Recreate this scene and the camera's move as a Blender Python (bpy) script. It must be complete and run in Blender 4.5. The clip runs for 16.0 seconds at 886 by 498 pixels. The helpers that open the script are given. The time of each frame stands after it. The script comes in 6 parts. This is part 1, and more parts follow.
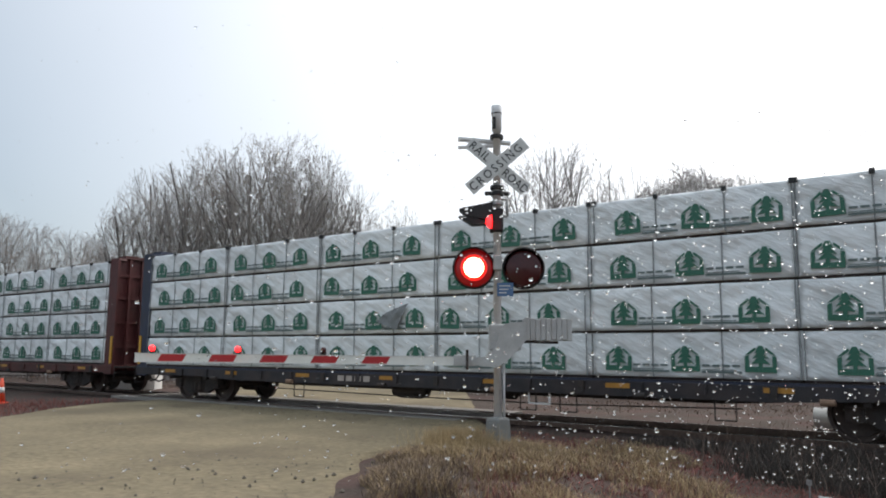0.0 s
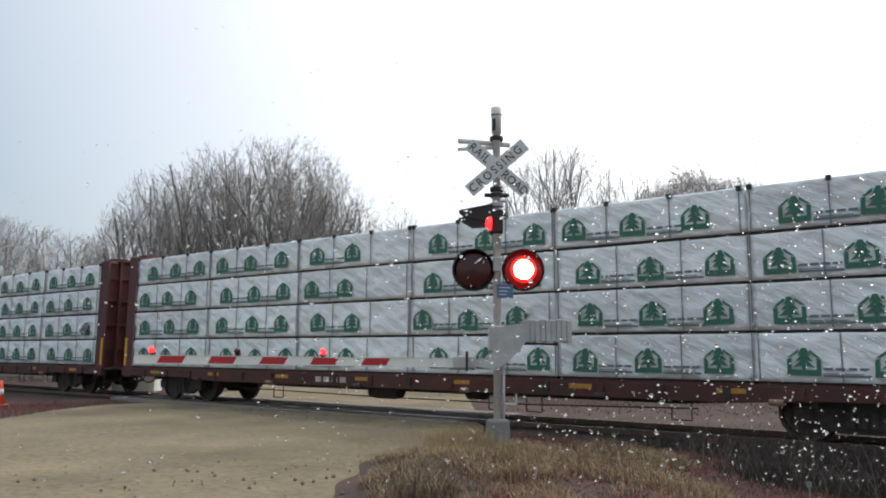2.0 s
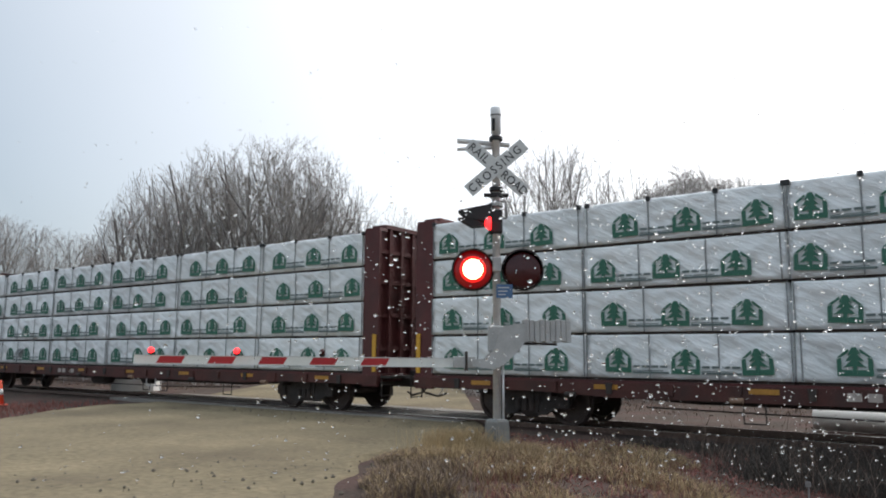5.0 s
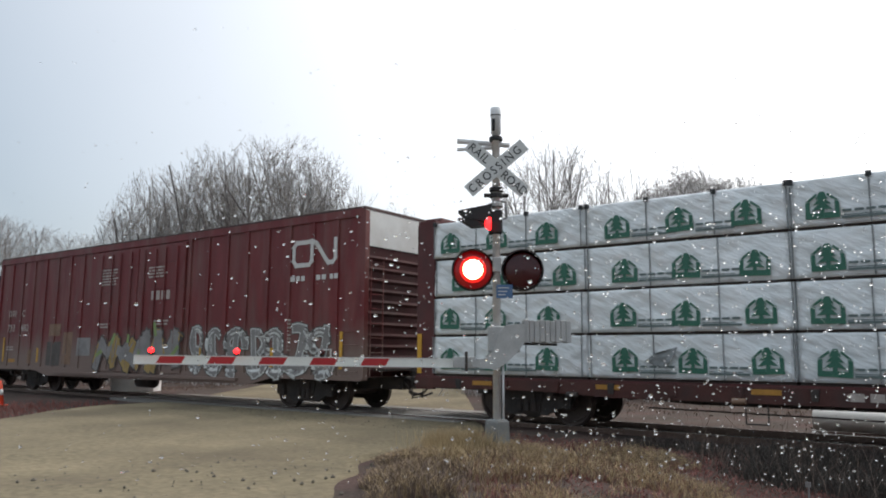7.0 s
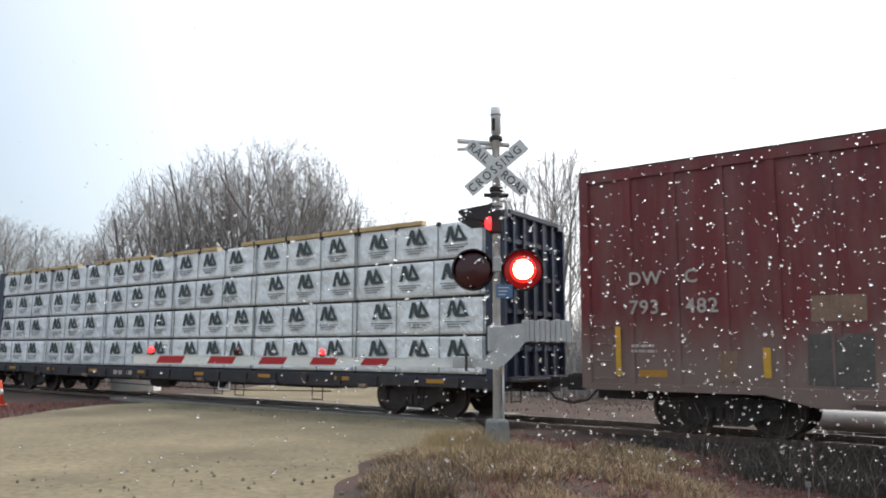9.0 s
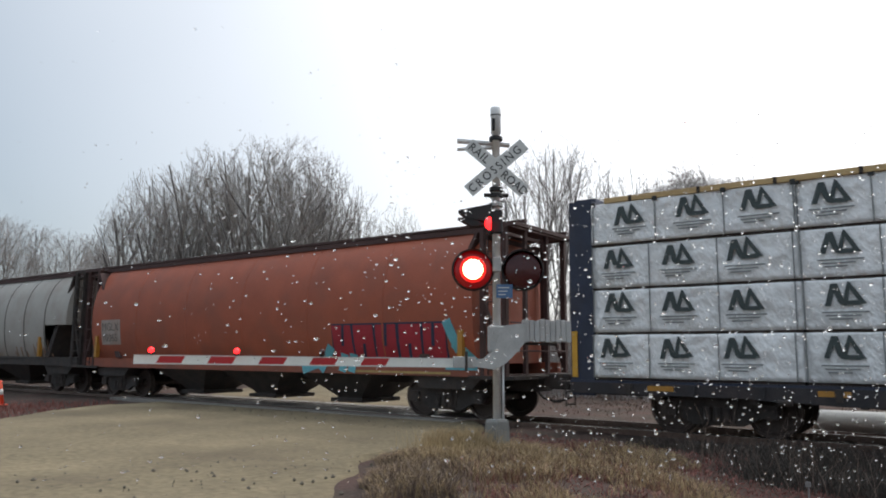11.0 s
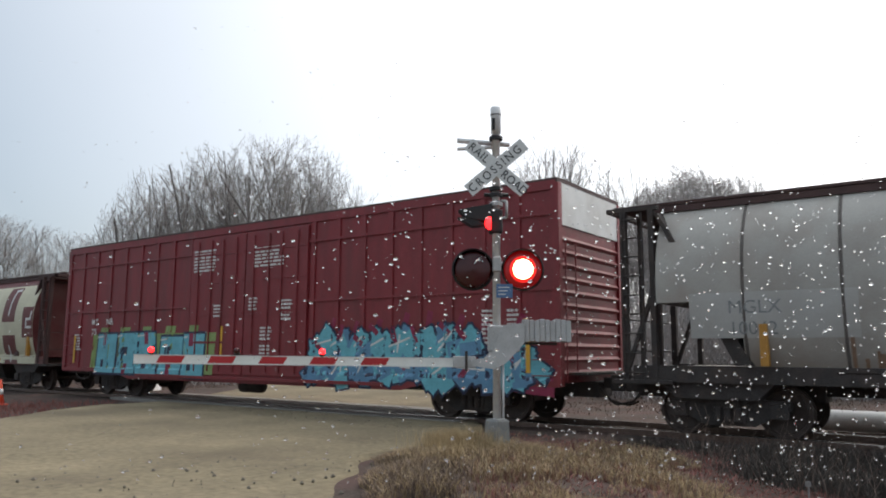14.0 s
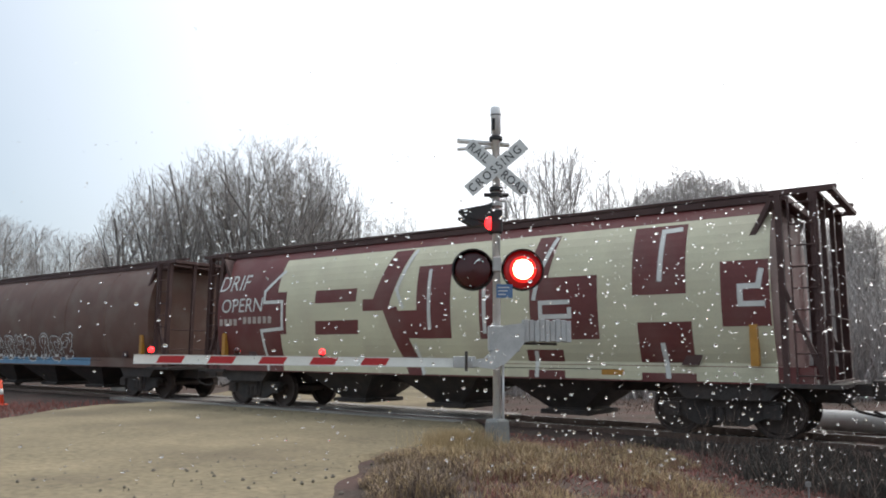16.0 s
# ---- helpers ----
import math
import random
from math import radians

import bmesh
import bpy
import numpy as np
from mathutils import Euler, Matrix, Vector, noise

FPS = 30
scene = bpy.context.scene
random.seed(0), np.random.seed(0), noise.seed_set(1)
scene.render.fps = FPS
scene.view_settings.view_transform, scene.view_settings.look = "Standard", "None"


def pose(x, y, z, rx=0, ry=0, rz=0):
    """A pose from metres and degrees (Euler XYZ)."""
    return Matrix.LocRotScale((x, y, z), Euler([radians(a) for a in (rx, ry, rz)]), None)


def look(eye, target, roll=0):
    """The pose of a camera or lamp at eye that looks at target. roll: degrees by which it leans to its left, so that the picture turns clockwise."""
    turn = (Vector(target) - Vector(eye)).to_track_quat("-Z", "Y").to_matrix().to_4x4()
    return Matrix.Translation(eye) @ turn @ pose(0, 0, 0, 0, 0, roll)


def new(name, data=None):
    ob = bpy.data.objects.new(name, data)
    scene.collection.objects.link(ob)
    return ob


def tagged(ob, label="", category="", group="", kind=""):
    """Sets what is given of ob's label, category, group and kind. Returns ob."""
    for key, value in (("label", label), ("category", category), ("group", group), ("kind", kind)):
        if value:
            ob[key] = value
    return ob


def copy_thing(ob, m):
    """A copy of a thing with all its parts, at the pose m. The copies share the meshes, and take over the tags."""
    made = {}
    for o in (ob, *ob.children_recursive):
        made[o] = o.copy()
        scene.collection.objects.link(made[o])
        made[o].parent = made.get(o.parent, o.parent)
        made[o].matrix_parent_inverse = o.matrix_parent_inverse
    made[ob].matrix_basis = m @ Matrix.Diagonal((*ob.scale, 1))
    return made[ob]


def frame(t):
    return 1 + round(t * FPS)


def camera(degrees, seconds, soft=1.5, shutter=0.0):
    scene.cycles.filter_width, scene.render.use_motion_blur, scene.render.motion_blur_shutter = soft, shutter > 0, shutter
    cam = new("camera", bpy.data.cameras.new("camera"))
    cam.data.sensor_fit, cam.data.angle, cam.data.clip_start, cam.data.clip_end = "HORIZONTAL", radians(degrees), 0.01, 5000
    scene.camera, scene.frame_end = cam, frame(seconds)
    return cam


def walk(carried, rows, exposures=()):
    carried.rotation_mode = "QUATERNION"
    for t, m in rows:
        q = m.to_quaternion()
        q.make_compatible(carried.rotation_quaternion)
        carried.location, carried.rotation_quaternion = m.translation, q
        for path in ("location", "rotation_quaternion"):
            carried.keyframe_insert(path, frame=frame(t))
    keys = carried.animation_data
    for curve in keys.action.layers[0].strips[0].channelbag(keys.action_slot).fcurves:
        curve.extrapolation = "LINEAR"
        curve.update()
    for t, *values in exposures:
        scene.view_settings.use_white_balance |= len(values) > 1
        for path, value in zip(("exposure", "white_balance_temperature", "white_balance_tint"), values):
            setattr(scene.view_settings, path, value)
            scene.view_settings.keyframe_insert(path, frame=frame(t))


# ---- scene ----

# ---------------------------------------------------------------- camera
cam = camera(61.67, 16.0, soft=1.9, shutter=0.05)
EYE = (0.0, 0.0, 1.439)


def aim(yaw, pitch, roll=0.311):
    """Camera pose from degrees left of +y, degrees up and lean."""
    a, b = radians(yaw), radians(pitch)
    d = Vector((-math.sin(a) * math.cos(b), math.cos(a) * math.cos(b), math.sin(b)))
    return look(EYE, Vector(EYE) + d * 10, roll)


walk(cam, [(t, aim(35.975 + a, 8.0 + b)) for t, a, b in (
    (0.0, 0.065, -0.13), (0.5, 0.065, -0.12), (1.0, 0.06, -0.06), (1.5, 0.055, -0.01), (2.0, 0.045, 0.0), (2.5, 0.005, 0.01), (3.0, -0.005, 0.04),
    (3.5, 0.0, 0.04), (4.0, 0.0, 0.01), (6.5, 0.0, 0.0), (7.5, 0.0, 0.04), (8.5, 0.0, -0.01), (9.0, 0.0, 0.0), (12.0, 0.0, 0.01), (12.5, 0.0, 0.04), (13.5, 0.0, 0.0), (14.0, 0.0, -0.02), (16.0, 0.0, -0.01))],
     exposures=((0.0, 0.25), (6.5, 0.25), (7.5, 0.13), (8.0, 0.20), (8.5, 0.55), (9.0, 0.60), (9.4, 0.55), (11.0, 0.15), (12.0, 0.23), (13.5, 0.25), (14.5, 0.25), (15.0, 0.53), (16.0, 0.50)))

# ---------------------------------------------------------------- world and sun
SUN_AZ, SUN_EL = radians(10), radians(48)
world = bpy.data.worlds.new("overcast")
scene.world = world
world.use_nodes = True
wn, wl = world.node_tree.nodes, world.node_tree.links
wn.clear()
w_out = wn.new("ShaderNodeOutputWorld")
w_sky = wn.new("ShaderNodeTexSky")
w_sky.sky_type, w_sky.sun_disc = "NISHITA", False
w_sky.sun_elevation, w_sky.sun_rotation = SUN_EL, SUN_AZ
w_sky.dust_density = 4.0
w_bg1, w_bg2 = wn.new("ShaderNodeBackground"), wn.new("ShaderNodeBackground")
w_bg1.inputs[1].default_value = 0.05
w_co = wn.new("ShaderNodeTexCoord")
w_dot = wn.new("ShaderNodeVectorMath")
w_dot.operation = "DOT_PRODUCT"
w_dot.inputs[1].default_value = (math.sin(SUN_AZ) * 0.8, math.cos(SUN_AZ) * 0.8, 0.6)
w_noise = wn.new("ShaderNodeTexNoise")
w_noise.inputs["Scale"].default_value, w_noise.inputs["Detail"].default_value = 1.6, 4.0
w_add = wn.new("ShaderNodeMath")
w_add.operation = "MULTIPLY_ADD"
w_add.inputs[1].default_value = 0.12
w_ramp = wn.new("ShaderNodeValToRGB")
w_ramp.color_ramp.elements[0].position, w_ramp.color_ramp.elements[0].color = 0.36, (0.315, 0.36, 0.395, 1)
w_ramp.color_ramp.elements[1].position, w_ramp.color_ramp.elements[1].color = 1.0, (1.0, 1.0, 1.0, 1)
w_sum = wn.new("ShaderNodeAddShader")
wl.new(w_co.outputs["Generated"], w_dot.inputs[0])
wl.new(w_co.outputs["Generated"], w_noise.inputs["Vector"])
wl.new(w_noise.outputs["Fac"], w_add.inputs[0])
wl.new(w_dot.outputs["Value"], w_add.inputs[2])
wl.new(w_add.outputs[0], w_ramp.inputs["Fac"])
w_sep = wn.new("ShaderNodeSeparateXYZ")
w_up = wn.new("ShaderNodeMapRange")
w_up.inputs["From Min"].default_value, w_up.inputs["From Max"].default_value = 0.45, 0.98
w_up.inputs["To Min"].default_value, w_up.inputs["To Max"].default_value = 1.04, 2.2
wl.new(w_co.outputs["Generated"], w_sep.inputs[0])
wl.new(w_sep.outputs["Z"], w_up.inputs["Value"])
wl.new(w_up.outputs[0], w_bg2.inputs[1])
wl.new(w_ramp.outputs["Color"], w_bg2.inputs["Color"])
wl.new(w_sky.outputs["Color"], w_bg1.inputs["Color"])
wl.new(w_bg1.outputs[0], w_sum.inputs[0])
wl.new(w_bg2.outputs[0], w_sum.inputs[1])
wl.new(w_sum.outputs[0], w_out.inputs["Surface"])

sun = new("sun", bpy.data.lights.new("sun", "SUN"))
sun.data.energy, sun.data.angle, sun.data.color = 0.7, radians(30), (1.0, 0.97, 0.93)
sun.matrix_world = look((math.sin(SUN_AZ) * 40, math.cos(SUN_AZ) * 40, 44), (0, 0, 0))

# ---------------------------------------------------------------- materials


def mat(name, base, rough=0.6, metal=0.0, scale=6.0, vary=0.25, bump=0.02, dirt=None, dirt_scale=1.2, dirt_amount=0.45,
        space="Object", rise=None, spec=0.5, stretch=(1, 1, 1), grain=40.0, turn=0.0, detail=6, each=0.0):
    """Painted or raw surface: two scales of variation, stains of the colour dirt, fine relief.
    rise: (z0, z1), dirt thickest below z0 and gone above z1, as spray from the track leaves it."""
    m = bpy.data.materials.new(name)
    m.use_nodes = True
    n, l = m.node_tree.nodes, m.node_tree.links
    bs = n["Principled BSDF"]
    bs.inputs["Roughness"].default_value, bs.inputs["Metallic"].default_value = rough, metal
    bs.inputs["Specular IOR Level"].default_value = spec
    co = n.new("ShaderNodeTexCoord")
    mp = n.new("ShaderNodeMapping")
    mp.inputs["Scale"].default_value = stretch
    if turn:
        mp.vector_type = "TEXTURE"
        mp.inputs["Scale"].default_value = [1 / k for k in stretch]
        mp.inputs["Rotation"].default_value = (0, radians(turn), 0)
    l.new(co.outputs[space], mp.inputs["Vector"])
    n1, n2 = n.new("ShaderNodeTexNoise"), n.new("ShaderNodeTexNoise")
    n1.inputs["Scale"].default_value, n1.inputs["Detail"].default_value = scale, detail
    n2.inputs["Scale"].default_value, n2.inputs["Detail"].default_value = grain, 4
    for k in (n1, n2):
        l.new(mp.outputs[0], k.inputs["Vector"])
    av = n.new("ShaderNodeMath")
    av.operation = "MULTIPLY_ADD"
    av.inputs[1].default_value = 0.5
    l.new(n2.outputs["Fac"], av.inputs[0])
    hf = n.new("ShaderNodeMath")
    hf.operation = "MULTIPLY"
    hf.inputs[1].default_value = 0.5
    l.new(n1.outputs["Fac"], hf.inputs[0])
    l.new(hf.outputs[0], av.inputs[2])
    rp = n.new("ShaderNodeValToRGB")
    e = rp.color_ramp.elements
    e[0].position, e[1].position = 0.3, 0.7
    e[0].color = (*[c * (1 - vary) for c in base], 1)
    e[1].color = (*[min(0.95, c * (1 + vary)) for c in base], 1)
    l.new(av.outputs[0], rp.inputs["Fac"])
    col = rp.outputs["Color"]
    if dirt:
        n3 = n.new("ShaderNodeTexNoise")
        n3.inputs["Scale"].default_value, n3.inputs["Detail"].default_value = dirt_scale, 8
        l.new(mp.outputs[0], n3.inputs["Vector"])
        r3 = n.new("ShaderNodeValToRGB")
        r3.color_ramp.elements[0].position, r3.color_ramp.elements[1].position = 0.45, 0.72
        r3.color_ramp.elements[0].color, r3.color_ramp.elements[1].color = (0, 0, 0, 1), (dirt_amount,) * 3 + (1,)
        l.new(n3.outputs["Fac"], r3.inputs["Fac"])
        fac = r3.outputs["Color"]
        if rise:
            sx = n.new("ShaderNodeSeparateXYZ")
            l.new(co.outputs[space], sx.inputs[0])
            mr = n.new("ShaderNodeMapRange")
            mr.inputs["From Min"].default_value, mr.inputs["From Max"].default_value = rise
            mr.inputs["To Min"].default_value, mr.inputs["To Max"].default_value = 0.85, 0.0
            wob = n.new("ShaderNodeMath")
            wob.operation = "MULTIPLY_ADD"
            wob.inputs[1].default_value = 1.2
            l.new(n1.outputs["Fac"], wob.inputs[0])
            l.new(sx.outputs["Z"], wob.inputs[2])
            off = n.new("ShaderNodeMath")
            off.operation = "SUBTRACT"
            off.inputs[1].default_value = 0.6
            l.new(wob.outputs[0], off.inputs[0])
            l.new(off.outputs[0], mr.inputs["Value"])
            mx = n.new("ShaderNodeMath")
            mx.operation = "MAXIMUM"
            l.new(mr.outputs[0], mx.inputs[0])
            l.new(fac, mx.inputs[1])
            fac = mx.outputs[0]
        mix = n.new("ShaderNodeMix")
        mix.data_type = "RGBA"
        l.new(fac, mix.inputs["Factor"])
        l.new(col, mix.inputs["A"])
        mix.inputs["B"].default_value = (*dirt, 1)
        col = mix.outputs["Result"]
    if each:
        oi, er, hs = n.new("ShaderNodeObjectInfo"), n.new("ShaderNodeMapRange"), n.new("ShaderNodeHueSaturation")
        er.inputs["To Min"].default_value, er.inputs["To Max"].default_value = 1 - each, 1 + 0.3 * each
        l.new(oi.outputs["Random"], er.inputs["Value"])
        l.new(er.outputs[0], hs.inputs["Value"])
        l.new(col, hs.inputs["Color"])
        col = hs.outputs["Color"]
    l.new(col, bs.inputs["Base Color"])
    if bump:
        bp = n.new("ShaderNodeBump")
        bp.inputs["Strength"].default_value, bp.inputs["Distance"].default_value = 0.6, bump
        l.new(av.outputs[0], bp.inputs["Height"])
        l.new(bp.outputs[0], bs.inputs["Normal"])
    return m


def glow(name, colour, strength, base):
    """A lit lamp lens, and the bloom painted round it."""
    m = mat(name, base, rough=0.25, bump=0, vary=0.1)
    bs = m.node_tree.nodes["Principled BSDF"]
    bs.inputs["Emission Color"].default_value = (*colour, 1)
    bs.inputs["Emission Strength"].default_value = strength
    return m


BLACK = (0.012, 0.011, 0.011)
M = dict(
    road=mat("road_gravel", (0.188, 0.155, 0.098), 0.95, scale=0.55, vary=0.46, bump=0.05, dirt=(0.115, 0.092, 0.062), dirt_scale=0.6, dirt_amount=0.8, spec=0.25, grain=13, stretch=(0.8, 0.8, 1)),
    soil=mat("soil", (0.066, 0.050, 0.041), 0.95, scale=0.7, vary=0.5, bump=0.06, dirt=(0.090, 0.045, 0.040), dirt_scale=0.9, dirt_amount=0.7, spec=0.2, grain=14),
    ballast=mat("ballast", (0.062, 0.046, 0.044), 0.95, scale=4, vary=0.5, bump=0.08, spec=0.2, grain=16),
    rail=mat("rail_steel", (0.16, 0.11, 0.09), 0.45, 0.7, scale=5, vary=0.3, bump=0.004),
    railtop=mat("rail_head", (0.55, 0.55, 0.56), 0.22, 1.0, scale=5, vary=0.1, bump=0),
    tie=mat("tie_wood", (0.07, 0.055, 0.045), 0.9, scale=8, vary=0.4, bump=0.01),
    plank=mat("crossing_plank", (0.22, 0.20, 0.18), 0.8, scale=6, vary=0.3, bump=0.01),
    boxred=mat("boxcar_red", (0.150, 0.019, 0.020), 0.55, scale=2.2, vary=0.3, bump=0.006, dirt=(0.215, 0.160, 0.130), dirt_amount=0.30, dirt_scale=1.6, rise=(1.25, 2.25), stretch=(1.6, 1, 0.28)),
    boxred2=mat("boxcar_red_fresh", (0.205, 0.021, 0.026), 0.5, scale=2.5, vary=0.25, stretch=(1.4, 1, 0.4), bump=0.006, dirt=(0.10, 0.035, 0.032), dirt_amount=0.4),
    beamred=mat("flatcar_oxide", (0.092, 0.021, 0.020), 0.6, scale=3, vary=0.3, bump=0.006, dirt=(0.06, 0.035, 0.03), dirt_amount=0.6),
    beamblue=mat("flatcar_blue", (0.022, 0.030, 0.058), 0.55, scale=3, vary=0.3, bump=0.006, dirt=(0.05, 0.04, 0.04), dirt_amount=0.5),
    under=mat("underframe_black", (0.042, 0.035, 0.032), 0.8, scale=5, vary=0.4, bump=0.01, dirt=(0.085, 0.058, 0.046), dirt_amount=0.5, dirt_scale=3),
    wheel=mat("wheel_steel", (0.07, 0.05, 0.042), 0.6, 0.3, scale=6, vary=0.3, bump=0.003),
    orange=mat("hopper_orange", (0.34, 0.082, 0.040), 0.6, scale=1.6, vary=0.18, bump=0.006, dirt=(0.16, 0.07, 0.05), dirt_amount=0.4, rise=(0.7, 1.5)),
    grey=mat("hopper_grey", (0.37, 0.35, 0.315), 0.55, scale=1.6, vary=0.14, bump=0.006, dirt=(0.25, 0.19, 0.15), dirt_amount=0.5, rise=(0.8, 1.9)),
    brown=mat("hopper_brown", (0.125, 0.062, 0.045), 0.6, scale=1.8, vary=0.2, bump=0.006, dirt=(0.19, 0.15, 0.12), dirt_amount=0.5),
    maroon=mat("hopper_maroon", (0.13, 0.030, 0.028), 0.55, scale=1.8, vary=0.2, bump=0.006, dirt=(0.19, 0.12, 0.10), dirt_amount=0.4),
    roofdark=mat("hopper_roof", (0.068, 0.034, 0.030), 0.7, scale=3, vary=0.3, bump=0.01),
    white=mat("white_paint", (0.72, 0.71, 0.68), 0.6, scale=4, vary=0.1, bump=0.004, dirt=(0.4, 0.34, 0.28), dirt_amount=0.4),
    lettering=mat("white_lettering", (0.62, 0.60, 0.57), 0.6, scale=9, vary=0.15, bump=0),
    lettering_old=mat("faded_lettering", (0.42, 0.36, 0.32), 0.7, scale=9, vary=0.25, bump=0),
    yellow=mat("yellow_sheeting", (0.62, 0.33, 0.03), 0.5, scale=9, vary=0.15, bump=0),
    ochre=mat("ochre_sheeting", (0.42, 0.20, 0.03), 0.5, scale=9, vary=0.2, bump=0),
    wrap=mat("lumber_wrap", (0.87, 0.90, 0.89), 0.25, each=0.12, scale=1.6, vary=0.08, bump=0.16, grain=3.2, dirt=(0.66, 0.70, 0.71), dirt_amount=0.5, stretch=(0.55, 1, 1.7), turn=28, detail=1.5),
    wrap2=mat("lumber_wrap_white", (0.90, 0.90, 0.89), 0.24, each=0.10, scale=1.6, vary=0.07, bump=0.20, grain=4.5, detail=2.5, dirt=(0.72, 0.74, 0.75), dirt_amount=0.5, stretch=(1.5, 1, 0.9), turn=-20),
    wood=mat("fresh_lumber", (0.52, 0.36, 0.17), 0.7, scale=5, vary=0.2, bump=0.004, stretch=(0.2, 1, 1)),
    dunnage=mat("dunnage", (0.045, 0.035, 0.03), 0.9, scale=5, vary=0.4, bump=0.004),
    green=mat("print_green", (0.035, 0.145, 0.095), 0.5, scale=6, vary=0.15, bump=0),
    inkgrey=mat("print_grey", (0.13, 0.17, 0.165), 0.5, scale=6, vary=0.2, bump=0),
    ink=mat("print_black", (0.045, 0.06, 0.06), 0.5, scale=6, vary=0.25, bump=0),
    strap=mat("strap", (0.20, 0.21, 0.21), 0.5, scale=6, vary=0.3, bump=0),
    galv=mat("galvanised_pole", (0.78, 0.78, 0.78), 0.5, 0.1, scale=7, vary=0.14, bump=0.003, dirt=(0.45, 0.42, 0.40), dirt_amount=0.4),
    galvdull=mat("galvanised_casting", (0.46, 0.46, 0.45), 0.6, 0.2, scale=7, vary=0.16, bump=0.004, dirt=(0.24, 0.21, 0.19), dirt_amount=0.5),
    signwhite=mat("sign_white", (0.62, 0.62, 0.60), 0.45, scale=9, vary=0.06, bump=0),
    signblack=mat("sign_black", (0.02, 0.02, 0.02), 0.5, scale=9, vary=0.2, bump=0),
    lampblack=mat("lamp_black", BLACK, 0.55, scale=8, vary=0.3, bump=0.002),
    signblue=mat("sign_blue", (0.07, 0.14, 0.27), 0.5, scale=9, vary=0.15, bump=0),
    concrete=mat("concrete", (0.22, 0.22, 0.21), 0.9, scale=6, vary=0.2, bump=0.01),
    armwhite=mat("arm_white", (0.74, 0.74, 0.70), 0.4, scale=5, vary=0.08, bump=0),
    armred=mat("arm_red", (0.42, 0.02, 0.025), 0.35, scale=5, vary=0.12, bump=0),
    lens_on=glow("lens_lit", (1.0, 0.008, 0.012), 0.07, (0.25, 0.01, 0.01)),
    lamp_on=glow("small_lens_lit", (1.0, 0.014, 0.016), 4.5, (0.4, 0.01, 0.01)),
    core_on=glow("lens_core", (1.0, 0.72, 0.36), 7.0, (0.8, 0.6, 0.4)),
    # red bloom round the lamp, put into a weakly glowing ring
    halo_on=glow("lens_halo", (1.0, 0.014, 0.012), 0.95, (0.5, 0.05, 0.03)),
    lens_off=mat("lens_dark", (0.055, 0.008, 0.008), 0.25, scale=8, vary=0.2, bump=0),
    bark=mat("bark", (0.19, 0.175, 0.165), 0.9, scale=4, vary=0.3, bump=0.01, spec=0.2),
    # grey lightened so that the colour holds the haze before the trees
    twig_hazed=mat("twigs", (0.33, 0.305, 0.29), 0.9, scale=3, vary=0.3, bump=0, spec=0.2),
    leaf=mat("withered_leaf", (0.17, 0.155, 0.10), 0.8, scale=3, vary=0.3, bump=0, spec=0.2),
    straw=mat("dry_grass", (0.43, 0.32, 0.18), 0.9, scale=0.8, vary=0.7, bump=0, spec=0.2),
    weed=mat("dark_weed", (0.17, 0.125, 0.10), 0.9, scale=0.9, vary=0.6, bump=0, spec=0.2),
    ditchweed=mat("ditch_weed", (0.075, 0.064, 0.056), 0.9, scale=0.9, vary=0.6, bump=0, spec=0.2),
    # old boxcar's ends: red without dust, darkened to carry their shade
    boxend_shaded=mat("boxcar_end_red_shaded", (0.062, 0.013, 0.013), 0.8, scale=3, vary=0.3, bump=0.006, dirt=(0.05, 0.03, 0.028), dirt_amount=0.6),
    redweed=mat("red_weed", (0.22, 0.092, 0.078), 0.9, scale=1.5, vary=0.4, bump=0, spec=0.2),
    field_grey=mat("number_field", (0.42, 0.41, 0.385), 0.55, scale=2, vary=0.10, bump=0, dirt=(0.32, 0.29, 0.25), dirt_amount=0.5),
    field_old=mat("worn_number_field", (0.36, 0.30, 0.26), 0.6, scale=3, vary=0.25, bump=0, dirt=(0.30, 0.16, 0.11), dirt_amount=0.6),
    stone=mat("stones", (0.15, 0.13, 0.105), 0.9, scale=5, vary=0.3, bump=0.01, spec=0.2),
    pipe=mat("white_tank", (0.60, 0.60, 0.58), 0.5, scale=3, vary=0.1, bump=0.004),
    g_cyan=mat("spray_cyan", (0.13, 0.40, 0.47), 0.5, scale=3, vary=0.3, bump=0),
    g_blue=mat("spray_blue", (0.10, 0.23, 0.36), 0.5, scale=3, vary=0.3, bump=0),
    g_navy=mat("spray_navy", (0.02, 0.025, 0.06), 0.5, scale=3, vary=0.3, bump=0),
    g_wine=mat("spray_wine", (0.22, 0.015, 0.05), 0.5, scale=3, vary=0.3, bump=0),
    g_green=mat("spray_green", (0.22, 0.30, 0.10), 0.5, scale=3, vary=0.3, bump=0),
    g_red=mat("spray_red", (0.34, 0.02, 0.035), 0.5, scale=3, vary=0.2, bump=0),
    g_silver=mat("spray_silver", (0.24, 0.225, 0.215), 0.5, scale=3, vary=0.35, bump=0),
    g_ochre=mat("spray_ochre", (0.36, 0.24, 0.08), 0.6, scale=3, vary=0.35, bump=0),
    g_cream=mat("spray_cream", (0.56, 0.53, 0.38), 0.55, scale=1.5, vary=0.12, bump=0.004, dirt=(0.42, 0.36, 0.27), dirt_amount=0.45),
    g_white=mat("spray_white", (0.60, 0.60, 0.57), 0.55, scale=3, vary=0.15, bump=0),
